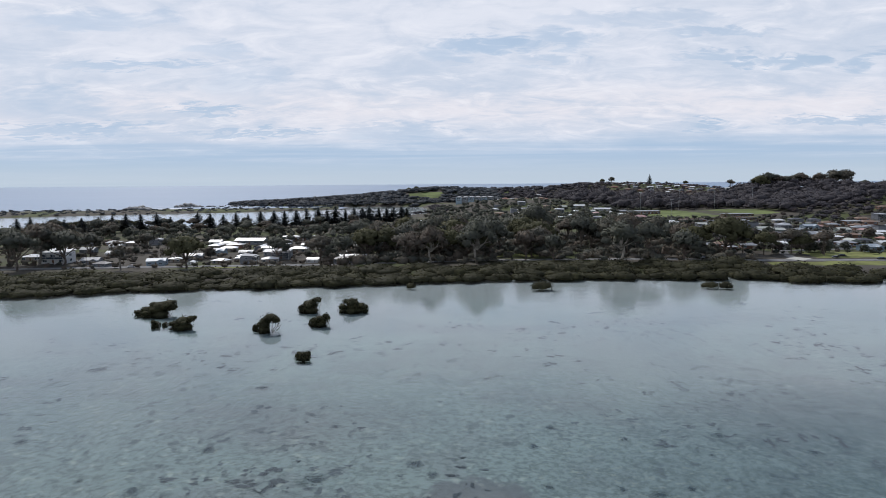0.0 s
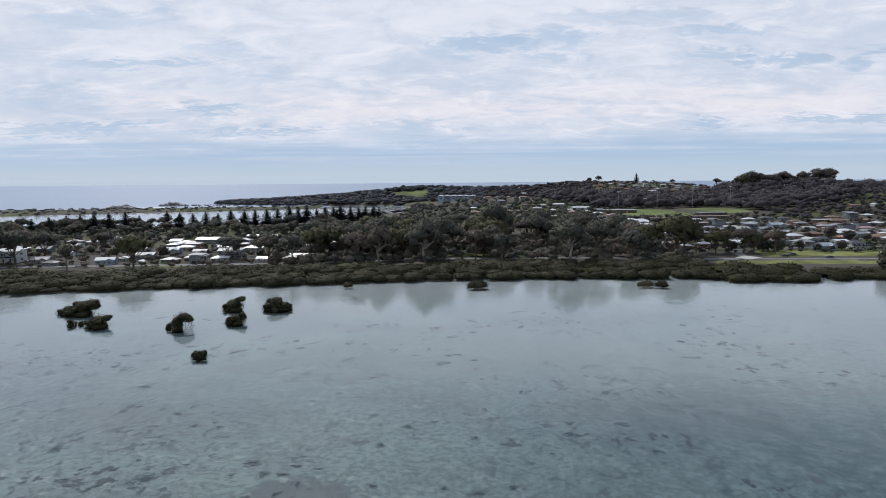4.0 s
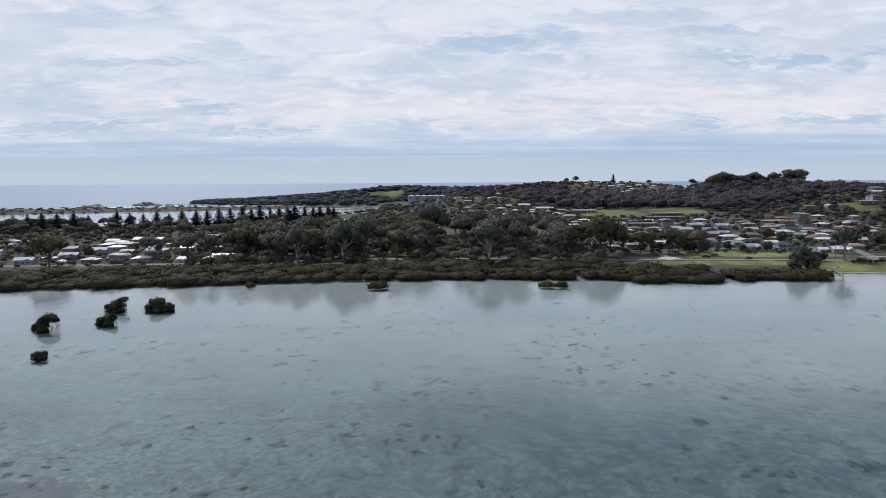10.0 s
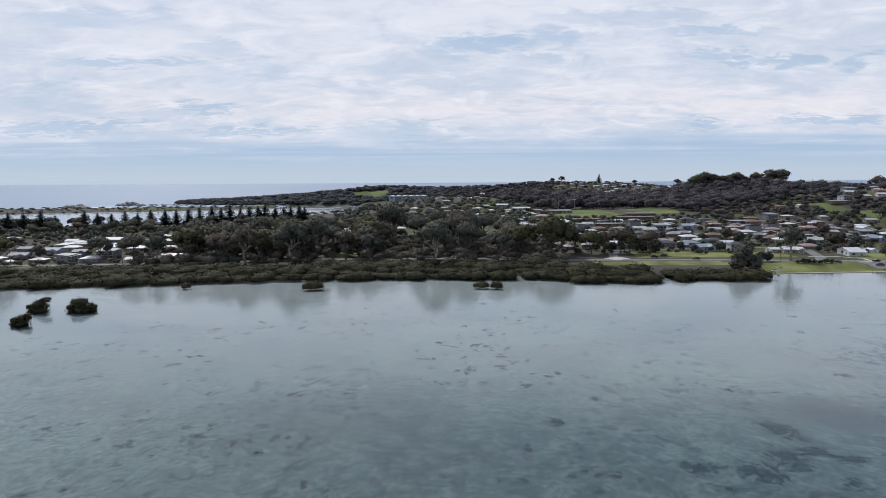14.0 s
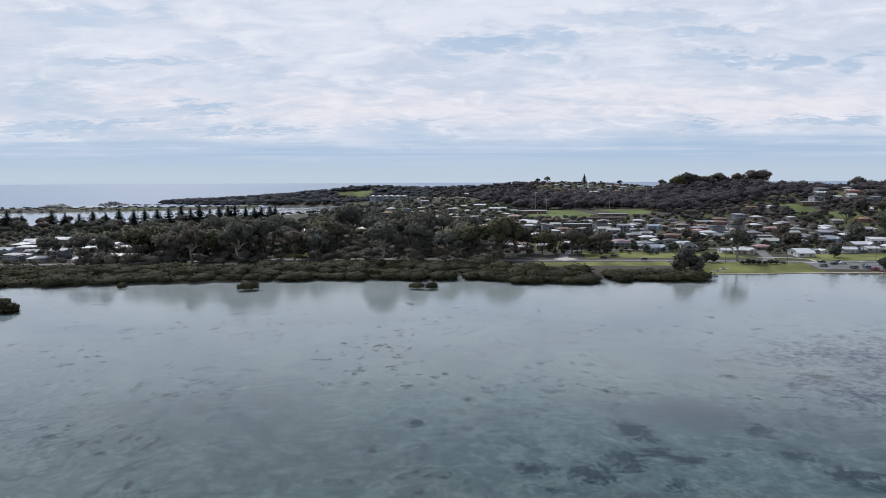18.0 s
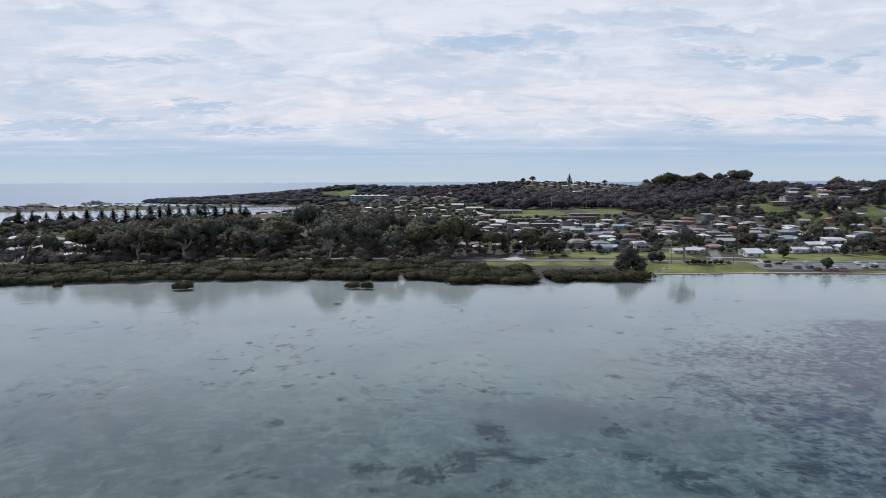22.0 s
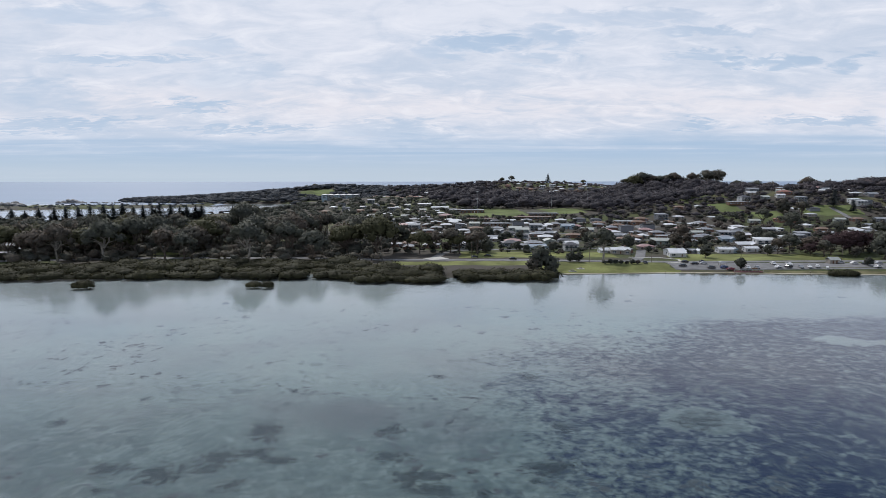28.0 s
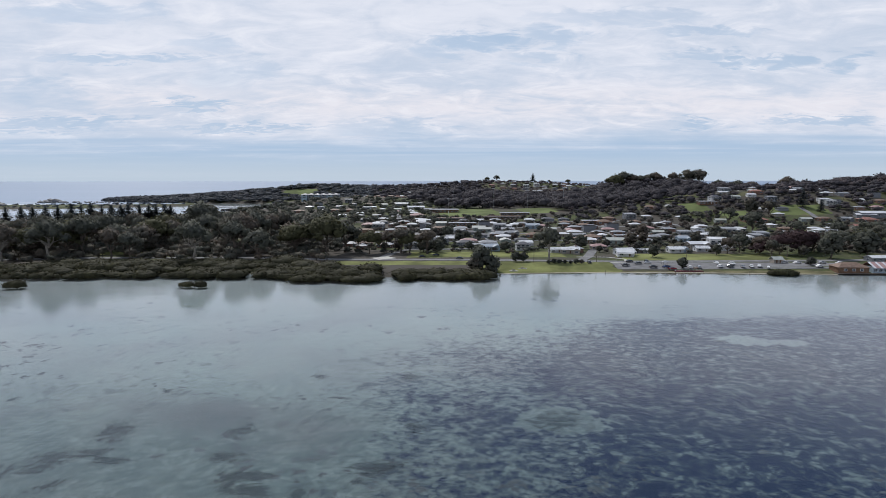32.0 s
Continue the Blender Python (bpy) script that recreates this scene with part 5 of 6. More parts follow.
street_rows(TOWN, 40, 165, (505, 530, 555, 580, 605, 630, 655), 14, 5, "houses beyond the trees", 0.5)
street_rows(["grey_hip", "white_hip", "red_hip", "brown_hip", "grey_gable"], 66, 140, (770, 795, 820, 845), 13, 12, "houses on the far ridge", 0.75)
street_rows(["brown_hip", "grey_hip", "red_hip", "grey_gable", "white_hip", "dark_hip"], 245, 400, (905, 925, 945, 965, 985), 15, 6, "houses on the far ridge", 0.6)
street_rows(TOWN, 430, 520, (512, 530, 550, 575), 18, 7, "houses on the hillside", 0.5)
street_rows(TOWN, 406, 432, (454, 472, 490), 13, 10, "houses on the hillside", 0.7)
street_rows(TOWN, 464, 540, (436, 454, 474, 494), 14, 11, "houses on the hillside", 0.55)


def terrace(x, y, n):
    """A row of pale blue two-storey units with stepped roofs."""
    root = thing("apartment_building", x, y, ground_z(x + 28, y) + 0.2, -10, 1.2)
    for i in range(n):
        part("wall", boxed(i * 9, i * 9 + 8.6, i * 1.2, i * 1.2 + 9, -6, 5.6), M_GREY if i % 2 else M_BLUEWALL, root)
        bm = bmesh.new()
        hip_roof(bm, 8.8, 9, 5.6, 1.6)
        bmesh.ops.translate(bm, verts=bm.verts, vec=(i * 9 + 4.3, i * 1.2 + 4.5, 0))
        part("roof", bm, R_GREY, root)
        for k in (0, 1):
            window_at(root, i * 9 + 4.3, i * 1.2, 1.5 + 2.7 * k, 4.5, 1.4, "f")
    TAKEN.extend([(x + n * 3.5, y + 4, n * 4), (x + 10, y - 20, 12), (x + 28, y - 20, 12)])
    tagged(root, "row of pale blue two-storey units with hipped roofs", "apartments")


terrace(9, 737, 6)

# ---- trees placed one by one ----
TREES_A = [("gum_d", 123, 270, 1.30), ("gum_a", 130, 280, 1.01), ("gum_d", 142, 274, 0.76), ("gum_a", 156, 277, 0.81), ("gum_a", 168, 273, 0.77),
           ("gum_thin", 219, 251, 1.13), ("round_b", 205, 248, 0.84), ("round_b", 208, 248, 0.83),
           ("round_b", 268, 234, 0.84), ("round_c", 297, 268, 0.55), ("round_c", 266, 261, 0.65), ("gum_b", 318, 262, 0.6),
           ("round_c", 340, 256, 1.23), ("round_c", 358, 260, 1.30), ("round_b", 320, 237, 0.67), ("round_c", 403, 446, 1.28), ("round_c", 332, 262, 0.54),
           ("gum_b", 373, 416, 0.83), ("gum_b", 353, 419, 0.63), ("gum_b", 336, 401, 0.63), ("round_c", 333, 350, 0.64), ("gum_b", 409, 433, 0.94)]
TREES_B = [("pine_b", 448, 458, 0.72), ("pine_b", 454, 445, 0.44), ("gum_d", -35, 262, 1.05), ("gum_a", -53, 250, 0.90), ("gum_thin", -43, 249, 1.00),
           ("gum_a", -16, 251, 0.97), ("gum_d", -106, 243, 0.99), ("gum_b", -75, 264, 0.83), ("gum_thin", -131, 240, 0.80), ("gum_a", -172, 239, 1.13),
           ("gum_c", -174, 255, 1.09), ("gum_b", -163, 255, 1.16), ("gum_a", 136, 281, 0.65), ("gum_a", 149, 280, 0.70), ("gum_d", 160, 276, 0.68),
           ("round_c", 173, 279, 0.69), ("gum_b", -187, 256, 1.28), ("gum_a", -210, 318, 1.00), ("gum_d", -28, 271, 1.03), ("gum_d", 1, 267, 0.93), ("gum_a", -196, 240, 1.1)]
for i, (key, x, y, size) in enumerate(TREES_A + TREES_B):
    plant(key, x, y, size, 37 * i, "trees along the foreshore" if y < 300 else "trees on the hillside")

for i, (key, x, y, size, tall) in enumerate([("plum", 326, 269, 0.80, 0.85), ("plum", 337, 273, 0.95, 0.85), ("plum", 347, 279, 0.85, 0.8), ("gum_b", 363, 365, 1.15, 0.9), ("gum_b", 360, 278, 0.95, 0.8),
                                              ("gum_d", 372, 283, 0.9, 0.8), ("plum", 316, 268, 0.5, 0.8)]):
    plant(key, x, y, size, 20 + 70 * i, "large dark trees by the foreshore", tall=tall)
# big trees by the houses along the inlet: kind, x, y, height in metres
INLET_TREES = [("gum_b", -182, 289, 19), ("gum_b", -168, 282, 18), ("gum_d", -24, 276, 20), ("gum_d", -36, 280, 20), ("gum_d", -4, 266, 21), ("gum_a", 6, 285, 22), ("gum_b", -150, 300, 15)]
for i, (key, x, y, high) in enumerate(INLET_TREES):
    full = {"gum_a": 16, "gum_b": 14, "gum_c": 18, "gum_d": 15, "gum_thin": 14}[key]
    plant(key, x, y, high / full / CHART * 1.12, 83 * i, "big trees by the inlet houses", tall=0.9)

# joined rounded trees where the mangroves end
for x, y, size, tall in ((189.5, 231.5, 0.98, 1.12), (193.5, 230.5, 0.80, 1.0), (186.5, 229.5, 0.66, 0.9)):
    plant("round_c", x, y, size, 50 * x, "trees along the foreshore", z=ground_z(x, y) - 1.6, tall=tall)

# hedge along the foreshore path
for i in range(7):
    plant("round_b", 217.5 + 2.2 * i, 243.0 - 0.1 * i, 0.34 + 0.05 * (i * 3 % 4), 40 * i, "hedge beside the foreshore path", tall=0.8)

# lone trees that break the skyline of the ridge: kind, x, y, height of the top
SKYLINE = [("gum_d", 405, 800, 40.5), ("gum_a", 417, 803, 45.5), ("gum_a", 429, 800, 41), ("gum_a", 439, 802, 40), ("gum_a", 448, 802, 41), ("gum_a", 457, 800, 44.5)]
SKYLINE += [("gum_c", 481, 800, 43.8), ("gum_c", 500, 800, 48.0), ("gum_c", 514, 798, 48.5), ("gum_b", 540, 800, 33.5), ("gum_a", 561, 790, 34), ("gum_b", 575, 780, 32),
            ("pine_a", 329, 1005, 43.5), ("gum_c", 271, 1020, 40), ("gum_d", 255, 1018, 36.5)]
SKYLINE += [("gum_d", 386, 1000, 32.5), ("gum_b", 355, 1000, 31.5), ("gum_a", 440, 960, 35), ("gum_c", 586, 722, 39), ("pine_a", 560, 640, 35), ("gum_d", -52, 1000, 27), ("gum_d", -40, 1002, 25),
            ("gum_d", -64, 998, 24.5), ("gum_b", -22, 1000, 27), ("gum_b", -10, 1000, 25), ("gum_d", 12, 998, 26.5), ("gum_b", 27, 996, 26), ("gum_a", 52, 990, 25), ("gum_b", 90, 985, 24)]
TAKEN += [(508, 788, 20), (481, 790, 12), (586, 722, 5), (287, 1008, 8)]
for i, (key, x, y, top) in enumerate(SKYLINE):
    full = {"gum_a": 16, "gum_b": 14, "gum_c": 18, "gum_d": 15, "gum_thin": 14, "pine_a": 24}[key]
    plant(key, x, y, max((top - lie(x, y)) / full, 0.35), 61 * i, "tall trees on the skyline")

CANOPY = ["gum_a", "gum_b", "gum_d", "gum_a", "gum_b", "gum_c"]
grove(CANOPY, -45, 122, 256, 345, 13.0, (0.84, 1.10), "eucalypts behind the mangroves", 0.66, 11, 0.98, 1.25)
grove(CANOPY, -15, 125, 345, 440, 14, (0.50, 0.75), "eucalypts through the town", 0.5, 12)
grove(["gum_b", "round_c", "gum_a"], -262, -30, 368, 440, 14, (0.50, 0.80), "dark trees under the harbour pines", 0.62, 24)
grove(["gum_b", "round_c", "round_a", "gum_a"], -240, -45, 274, 345, 11, (0.40, 0.66), "trees among the houses by the inlet", 0.34, 23)
grove(["round_a", "round_b", "round_c", "round_a"], 125, 330, 282, 345, 9.5, (0.45, 0.95), "garden trees of the town", 0.55, 21)
grove(["round_a", "round_b", "round_c", "gum_b"], 300, 430, 275, 345, 9.5, (0.55, 1.0), "trees on the hillside", 0.40, 22)


# ---- far woods and garden greenery ----
def woods(name, inside, x0, x1, y0, y1, step, tall, blobs, count, spray, mat, label, seed, clear_of=1.0, spread=1.0, edge=1.5):
    rng = np.random.default_rng(seed)
    cs, rs, hubs = [], [], []
    for x in np.arange(x0, x1, step):
        for y in np.arange(y0, y1, step):
            px, py = x + rng.uniform(-0.45, 0.45) * step, y + rng.uniform(-0.45, 0.45) * step
            if not inside(px, py) or land_depth(px, py) < edge or not free(px, py, clear_of):
                continue
            z, h = lie(px, py), tall * rng.uniform(0.55, 1.2)
            w = h * rng.uniform(0.36, 0.50) * spread
            hubs += [(px, py, z + h * 0.30)] * (blobs + 1)
            cs.append((px, py, z + h * 0.50))
            rs.append((w, w, h * 0.46))
            for k in range(blobs):
                a = 6.283 * k / blobs + rng.random()
                o = w * rng.uniform(0.30, 0.58)
                cs.append((px + o * math.cos(a), py + o * math.sin(a), z + h * rng.uniform(0.42, 0.78)))
                rs.append((w * rng.uniform(0.48, 0.68), w * rng.uniform(0.48, 0.68), h * rng.uniform(0.22, 0.32)))
    skins, skins_to = clumps_of(rng, cs, rs, 3, 7, hubs=hubs, bell=True)
    quads, ways = sprays(rng, cs, rs, count, spray, hubs=hubs, bell=True)
    return tagged(new(name, foliage_mesh(name, quads * CHART, ways, skins * CHART, skins_to, mat)), label, "woodland", kind="stuff")


def on_ridge(x, y):
    return y > 605 and y < (800 if x < 395 else 880) and x + 0.35 * (y - 600) > 185 and x < 560 + 0.1 * (y - 600) and not (430 < x and y < 640)


def open_ground(x, y):
    """Lawns, the oval and the streets stay clear."""
    return ((166 < x < 276 and 484 < y < 600) or (362 < x < 383 and 452 < y < 489) or (380 < x < 405 and 426 < y < 458) or (416 < x < 464 and 430 < y < 465)
            or (392 < x < 426 and 316 < y < 364) or (228 < x < 300 and abs(x - between(y, [(250, 232), (262, 238), (285, 246), (310, 262), (350, 275), (410, 285), (440, 300)])) < 5))


woods("woodland_ridge", on_ridge, 150, 620, 585, 860, 14.0, 11.0, 5, 34, 0.80, M_FOREST, "dark brown-green eucalypt forest covering the ridge", 31, 1.0, 1.85)
woods("woodland_foot", lambda x, y: y > 500 + 0.3 * abs(x - 320), 280, 366, 492, 610, 11.5, 8.0, 5, 24, 0.62, M_FOREST, "tall dark trees at the foot of the ridge beside the houses", 51, 1.0, 1.9)
woods("woodland_hill", lambda x, y: x > 545 - 0.3 * (y - 500), 470, 820, 470, 700, 12.5, 7.5, 5, 15, 0.55, M_FOREST, "dark eucalypt forest on the hill", 32, 1.0, 2.0)
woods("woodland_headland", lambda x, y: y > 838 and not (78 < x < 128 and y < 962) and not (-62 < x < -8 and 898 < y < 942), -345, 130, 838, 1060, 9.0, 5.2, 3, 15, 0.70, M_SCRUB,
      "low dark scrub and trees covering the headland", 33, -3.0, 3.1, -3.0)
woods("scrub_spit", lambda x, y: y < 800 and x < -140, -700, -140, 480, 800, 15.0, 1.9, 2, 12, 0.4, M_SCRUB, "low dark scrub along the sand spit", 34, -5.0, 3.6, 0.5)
woods("woodland_back", lambda x, y: x > 120 - 0.2 * (y - 700) and not (235 < x < 430 and y > 860) and not (60 < x < 138 and y < 850), 60, 330, 690, 980, 11.0, 6.2, 4, 12, 0.6, M_FOREST, "scattered dark trees behind the town", 35, 1.0, 2.2)
woods("gardens_ridge", lambda x, y: x + y > 1150, 195, 430, 860, 1030, 12.0, 3.4, 2, 14, 0.5, M_FOREST, "dark trees and shrubs among houses on the ridge", 47, 1.0, 2.6)
woods("woodland_crest", lambda x, y: True, 190, 262, 975, 1015, 10.0, 5.2, 3, 14, 0.5, M_FOREST, "dark trees closing the end of the far ridge", 50, 0.0, 2.2)
woods("garden_trees_harbour", lambda x, y: y < 400, -270, -20, 345, 405, 8.0, 3.6, 3, 16, 0.44, M_GUM, "dense dark garden trees in front of the harbour pines", 36, 1.0, 1.2)
woods("shrubs_harbour", lambda x, y: True, -290, -20, 400, 455, 6.5, 1.5, 2, 9, 0.3, M_GUM, "low dark trees round the feet of the harbour pines", 46, -2.0, 1.8)
woods("garden_trees_town", lambda x, y: not open_ground(x, y), 125, 480, 345, 500, 8.6, 3.2, 3, 14, 0.42, M_SHRUB, "dark garden trees and hedges between houses", 37, 1.4, 1.5)
woods("garden_trees_slope", lambda x, y: not open_ground(x, y), 282, 560, 450, 610, 9.6, 4.2, 4, 10, 0.5, M_FOREST, "dark trees and shrubs between houses on the slope", 38, 1.2, 1.9)
woods("trees_middle", lambda x, y: not open_ground(x, y), -15, 200, 440, 700, 11.0, 4.2, 4, 16, 0.52, M_GUM, "dark eucalypts between the town and the headland", 39, 2.2, 1.7)
woods("hedges", lambda x, y: not open_ground(x, y), 125, 440, 276, 350, 7.0, 2.2, 2, 16, 0.30, M_SHRUB, "low dark hedges and shrubs between gardens", 40, -0.6, 1.8)
woods("undergrowth", lambda x, y: y > between(x, BELT_BACK) + 3 + 12 * (22 < x < 40), -52, 128, 242, 345, 7.0, 4.6, 2, 26, 0.42, M_GUM, "dark shrubs under the eucalypts and between gardens", 41, -1.0, 1.6)
woods("shrubs_inlet", lambda x, y: y > between(x, BELT_BACK) + 10, -240, -52, 246, 345, 7.5, 2.2, 2, 12, 0.34, M_GUM, "low dark shrubs in gardens by the inlet", 48, -0.5, 1.6)
woods("scrub_bay", lambda x, y: land_depth(x, y) < 14, -75, 120, 480, 760, 6.0, 2.6, 2, 9, 0.4, M_FOREST, "low dark scrub along the harbour shore", 49, -1.0, 2.2, -1.0)


# ---- cars ----
def car(paint, length=4.4, tall=1.45):
    root = new("car")
    bm = bmesh.new()
    hl, hw = length / 2, 0.88
    prof = [(-hl, 0.35), (-hl, 0.78), (-hl * 0.62, 0.95), (-hl * 0.36, tall), (hl * 0.38, tall), (hl * 0.72, 0.98), (hl, 0.85), (hl, 0.35)]
    rings = []
    for y, inset in ((-hw, 0.0), (hw, 0.0)):
        rings.append([bm.verts.new((x, y * (0.84 if z > 1.2 else 1.0), z)) for x, z in prof])
    k = len(prof)
    for i in range(k):
        j = (i + 1) % k
        bm.faces.new((rings[0][i], rings[0][j], rings[1][j], rings[1][i]))
    bm.faces.new(rings[0][::-1])
    bm.faces.new(rings[1])
    bmesh.ops.recalc_face_normals(bm, faces=bm.faces)
    part("body", bm, paint, root)
    for s in (-1, 1):
        bm = bmesh.new()
        v = [bm.verts.new(p) for p in ((-hl * 0.52, s * 0.885, 0.98), (hl * 0.60, s * 0.885, 0.98), (hl * 0.36, s * 0.765, tall - 0.08), (-hl * 0.34, s * 0.765, tall - 0.08))]
        bm.faces.new(v if s < 0 else v[::-1])
        part("side_window", bm, M_PANE, root)
    for x0, x1, name in ((-hl * 0.61, -hl * 0.37, "rear_window"), (hl * 0.71, hl * 0.39, "windscreen")):
        bm = bmesh.new()
        e = 0.015 if x0 > 0 else -0.015
        v = [bm.verts.new(p) for p in ((x0 + e, -0.78, 0.99), (x0 + e, 0.78, 0.99), (x1 + e, 0.66, tall - 0.05), (x1 + e, -0.66, tall - 0.05))]
        bm.faces.new(v if x0 > 0 else v[::-1])
        part(name, bm, M_PANE, root)
    for x in (-hl * 0.62, hl * 0.62):
        for y in (-0.80, 0.80):
            w = part("wheel", tubed((x, y - 0.1, 0.32), (x, y + 0.1, 0.32), 0.32, 0.32, 10), M_TYRE, root)
            part("rim", tubed((x, y - 0.11, 0.32), (x, y + 0.11, 0.32), 0.19, 0.19, 8), M_STEEL, w)
    for y in (-0.6, 0.6):
        part("headlight", boxed(hl - 0.02, hl + 0.02, y - 0.16, y + 0.16, 0.62, 0.76), M_WHITE, root)
        part("tail_light", boxed(-hl - 0.02, -hl + 0.02, y - 0.14, y + 0.14, 0.62, 0.76), R_RED, root)
    return root


PAINTS = {"white": plain("car_paint_white", (0.75, 0.75, 0.75), 0.25, vary=0.03), "black": plain("car_paint_black", (0.02, 0.02, 0.025), 0.2, vary=0.05),
          "silver": plain("car_paint_silver", (0.45, 0.46, 0.48), 0.25, 0.4, vary=0.03), "red": plain("car_paint_maroon", (0.16, 0.02, 0.03), 0.25, vary=0.05),
          "blue": plain("car_paint_blue", (0.04, 0.06, 0.14), 0.25, vary=0.05)}
CARS = {key: far_below(car(mat)) for key, mat in PAINTS.items()}
PARKED = [(247, 238, "black", 0), (251, 246, "black", 10), (253, 241, "black", 5), (257, 242, "silver", 0), (258, 246, "black", 85), (257, 235, "black", 0), (262, 235, "blue", 4),
          (263.5, 232.5, "red", 0), (271, 234, "white", 75), (274.5, 234, "silver", 80), (284.5, 241, "white", 85), (283, 234.5, "white", 30), (287, 234.5, "black", 20),
          (290, 239.5, "white", 95), (291.5, 234, "silver", 80), (295, 234, "white", 70), (298.3, 234.5, "white", 60), (317, 241, "white", 10), (321, 240, "black", 5),
          (321, 233, "white", 15), (333.5, 240, "white", 0), (327, 241, "silver", 0), (312.5, 242.5, "silver", 5)]
ON_ROAD = [(166, 261, "black", 4), (172, 266, "black", 0), (182, 256, "black", 0), (29, 280, "white", 30), (36, 280, "white", 50), (-130, 246, "white", 20), (234, 243.5, "black", 90),
           (110, 262, "silver", 0)]
for i, (x, y, key, turn) in enumerate(PARKED + ON_ROAD):
    c = copy_thing(CARS[key], pose(x * CHART, y * CHART, ground_z(x, y) + 0.19, 0, 0, turn))
    c.name = "car"
    tagged(c, {"white": "white parked car on asphalt", "black": "dark parked car beside the foreshore", "silver": "silver parked car on asphalt", "red": "maroon parked car on the foreshore",
               "blue": "dark blue parked car on asphalt"}[key], "car", "cars parked by the shore" if i < len(PARKED) else "cars along the road")
for pattern in CARS.values():
    for child in list(pattern.children_recursive):
        bpy.data.objects.remove(child)
    bpy.data.objects.remove(pattern)


# ---- boatsheds and shelter on the shore ----
def boatshed():
    root = thing("boatshed", 328.5, 227.0, 0.0, -4, 1.22)
    part("wall", boxed(-6.6, 6.6, -3.6, 3.6, 0.5, 3.3), M_BROWN, root, "dark brown timber wall")
    bm = bmesh.new()
    hip_roof(bm, 13.2, 7.2, 3.3, 1.7, 0.5)
    part("roof", bm, R_BROWN, root, "rusty brown roof")
    for i in range(5):
        for y in (-3.3, 3.3):
            part("pile", tubed((-6 + 3 * i, y, -1.4), (-6 + 3 * i, y, 0.6), 0.16, 0.16, 7), M_POLE, root)
    part("deck", boxed(-7.2, 7.2, -4.8, 3.6, 0.35, 0.52), M_POLE, root)
    for x in (-3.5, 0, 3.5):
        window_at(root, x, -3.6, 2.0, 1.2, 0.9, "f")
    tagged(root, "brown timber boatshed with hipped roof standing on piles", "boatshed")


def striped_boathouse():
    root = thing("boathouse", 341.5, 227, 0.0, -4, 1.15)
    part("wall", boxed(-7, 7, -4, 4, 0.5, 3.2), M_BLUEWALL, root, "blue timber wall")
    for i in range(14):
        bm = bmesh.new()
        v = box(bm, -7.3 + i * 1.043, -7.3 + (i + 1) * 1.043 - 0.01, -5.4, 0.3, 3.0, 3.12)
        for k in (2, 3, 6, 7):
            v[k].co.z += 2.3
        part("roof_panel", bm, R_PINK if i % 3 else R_WHITE, root)
    bm = bmesh.new()
    v = box(bm, -7.3, 7.3, 0.3, 5.0, 3.0, 3.12)
    for k in (0, 1, 4, 5):
        v[k].co.z += 2.3
    part("roof", bm, R_RED, root)
    for i in range(6):
        window_at(root, -5.8 + 2.3 * i, -4, 1.9, 1.5, 1.2, "f")
    for i in range(6):
        part("pile", tubed((-6.5 + 2.6 * i, -4.6, -1.4), (-6.5 + 2.6 * i, -4.6, 0.6), 0.16, 0.16, 7), M_POLE, root)
    part("deck", boxed(-7.6, 7.6, -5.8, 4, 0.35, 0.52), M_POLE, root)
    tagged(root, "blue boathouse with red and white striped roof on piles", "boathouse")


boatshed()
striped_boathouse()
for key, x, y, turn, size in (("shed_white", 356, 248, 4, 0.8),):
    settle(key, x, y, turn, size, group="sheds behind the boathouse")


def amenities():
    root = thing("amenities_block", 310, 243.5, ground_z(310, 243.5) + 0.1, 3, 0.95)
    part("wall", boxed(-3, 3, -2.2, 2.2, -0.6, 2.5), M_CREAM, root)
    bm = bmesh.new()
    gable_roof(bm, 6, 4.4, 2.5, 1.3)
    part("roof", bm, R_GREEN, root)
    part("door", boxed(-1.6, -0.7, -2.26, -2.18, 0, 2.05), M_BROWN, root)
    part("door", boxed(0.7, 1.6, -2.26, -2.18, 0, 2.05), M_BROWN, root)
    tagged(root, "small cream amenities block with pale green gable roof", "shed")


amenities()


def picnic_shelter(x, y):
    root = thing("picnic_shelter", x, y)
    for a in (-1.6, 1.6):
        for b in (-1.3, 1.3):
            part("post", boxed(a - 0.06, a + 0.06, b - 0.06, b + 0.06, -0.3, 2.2), M_POLE, root)
    bm = bmesh.new()
    hip_roof(bm, 3.6, 3.0, 2.2, 0.8, 0.3)
    part("roof", bm, R_GREY, root)
    part("table", boxed(-0.9, 0.9, -0.4, 0.4, 0.70, 0.78), M_POLE, root)
    tagged(root, "small picnic shelter with grey roof on posts", "shelter")


picnic_shelter(263, 238.5)


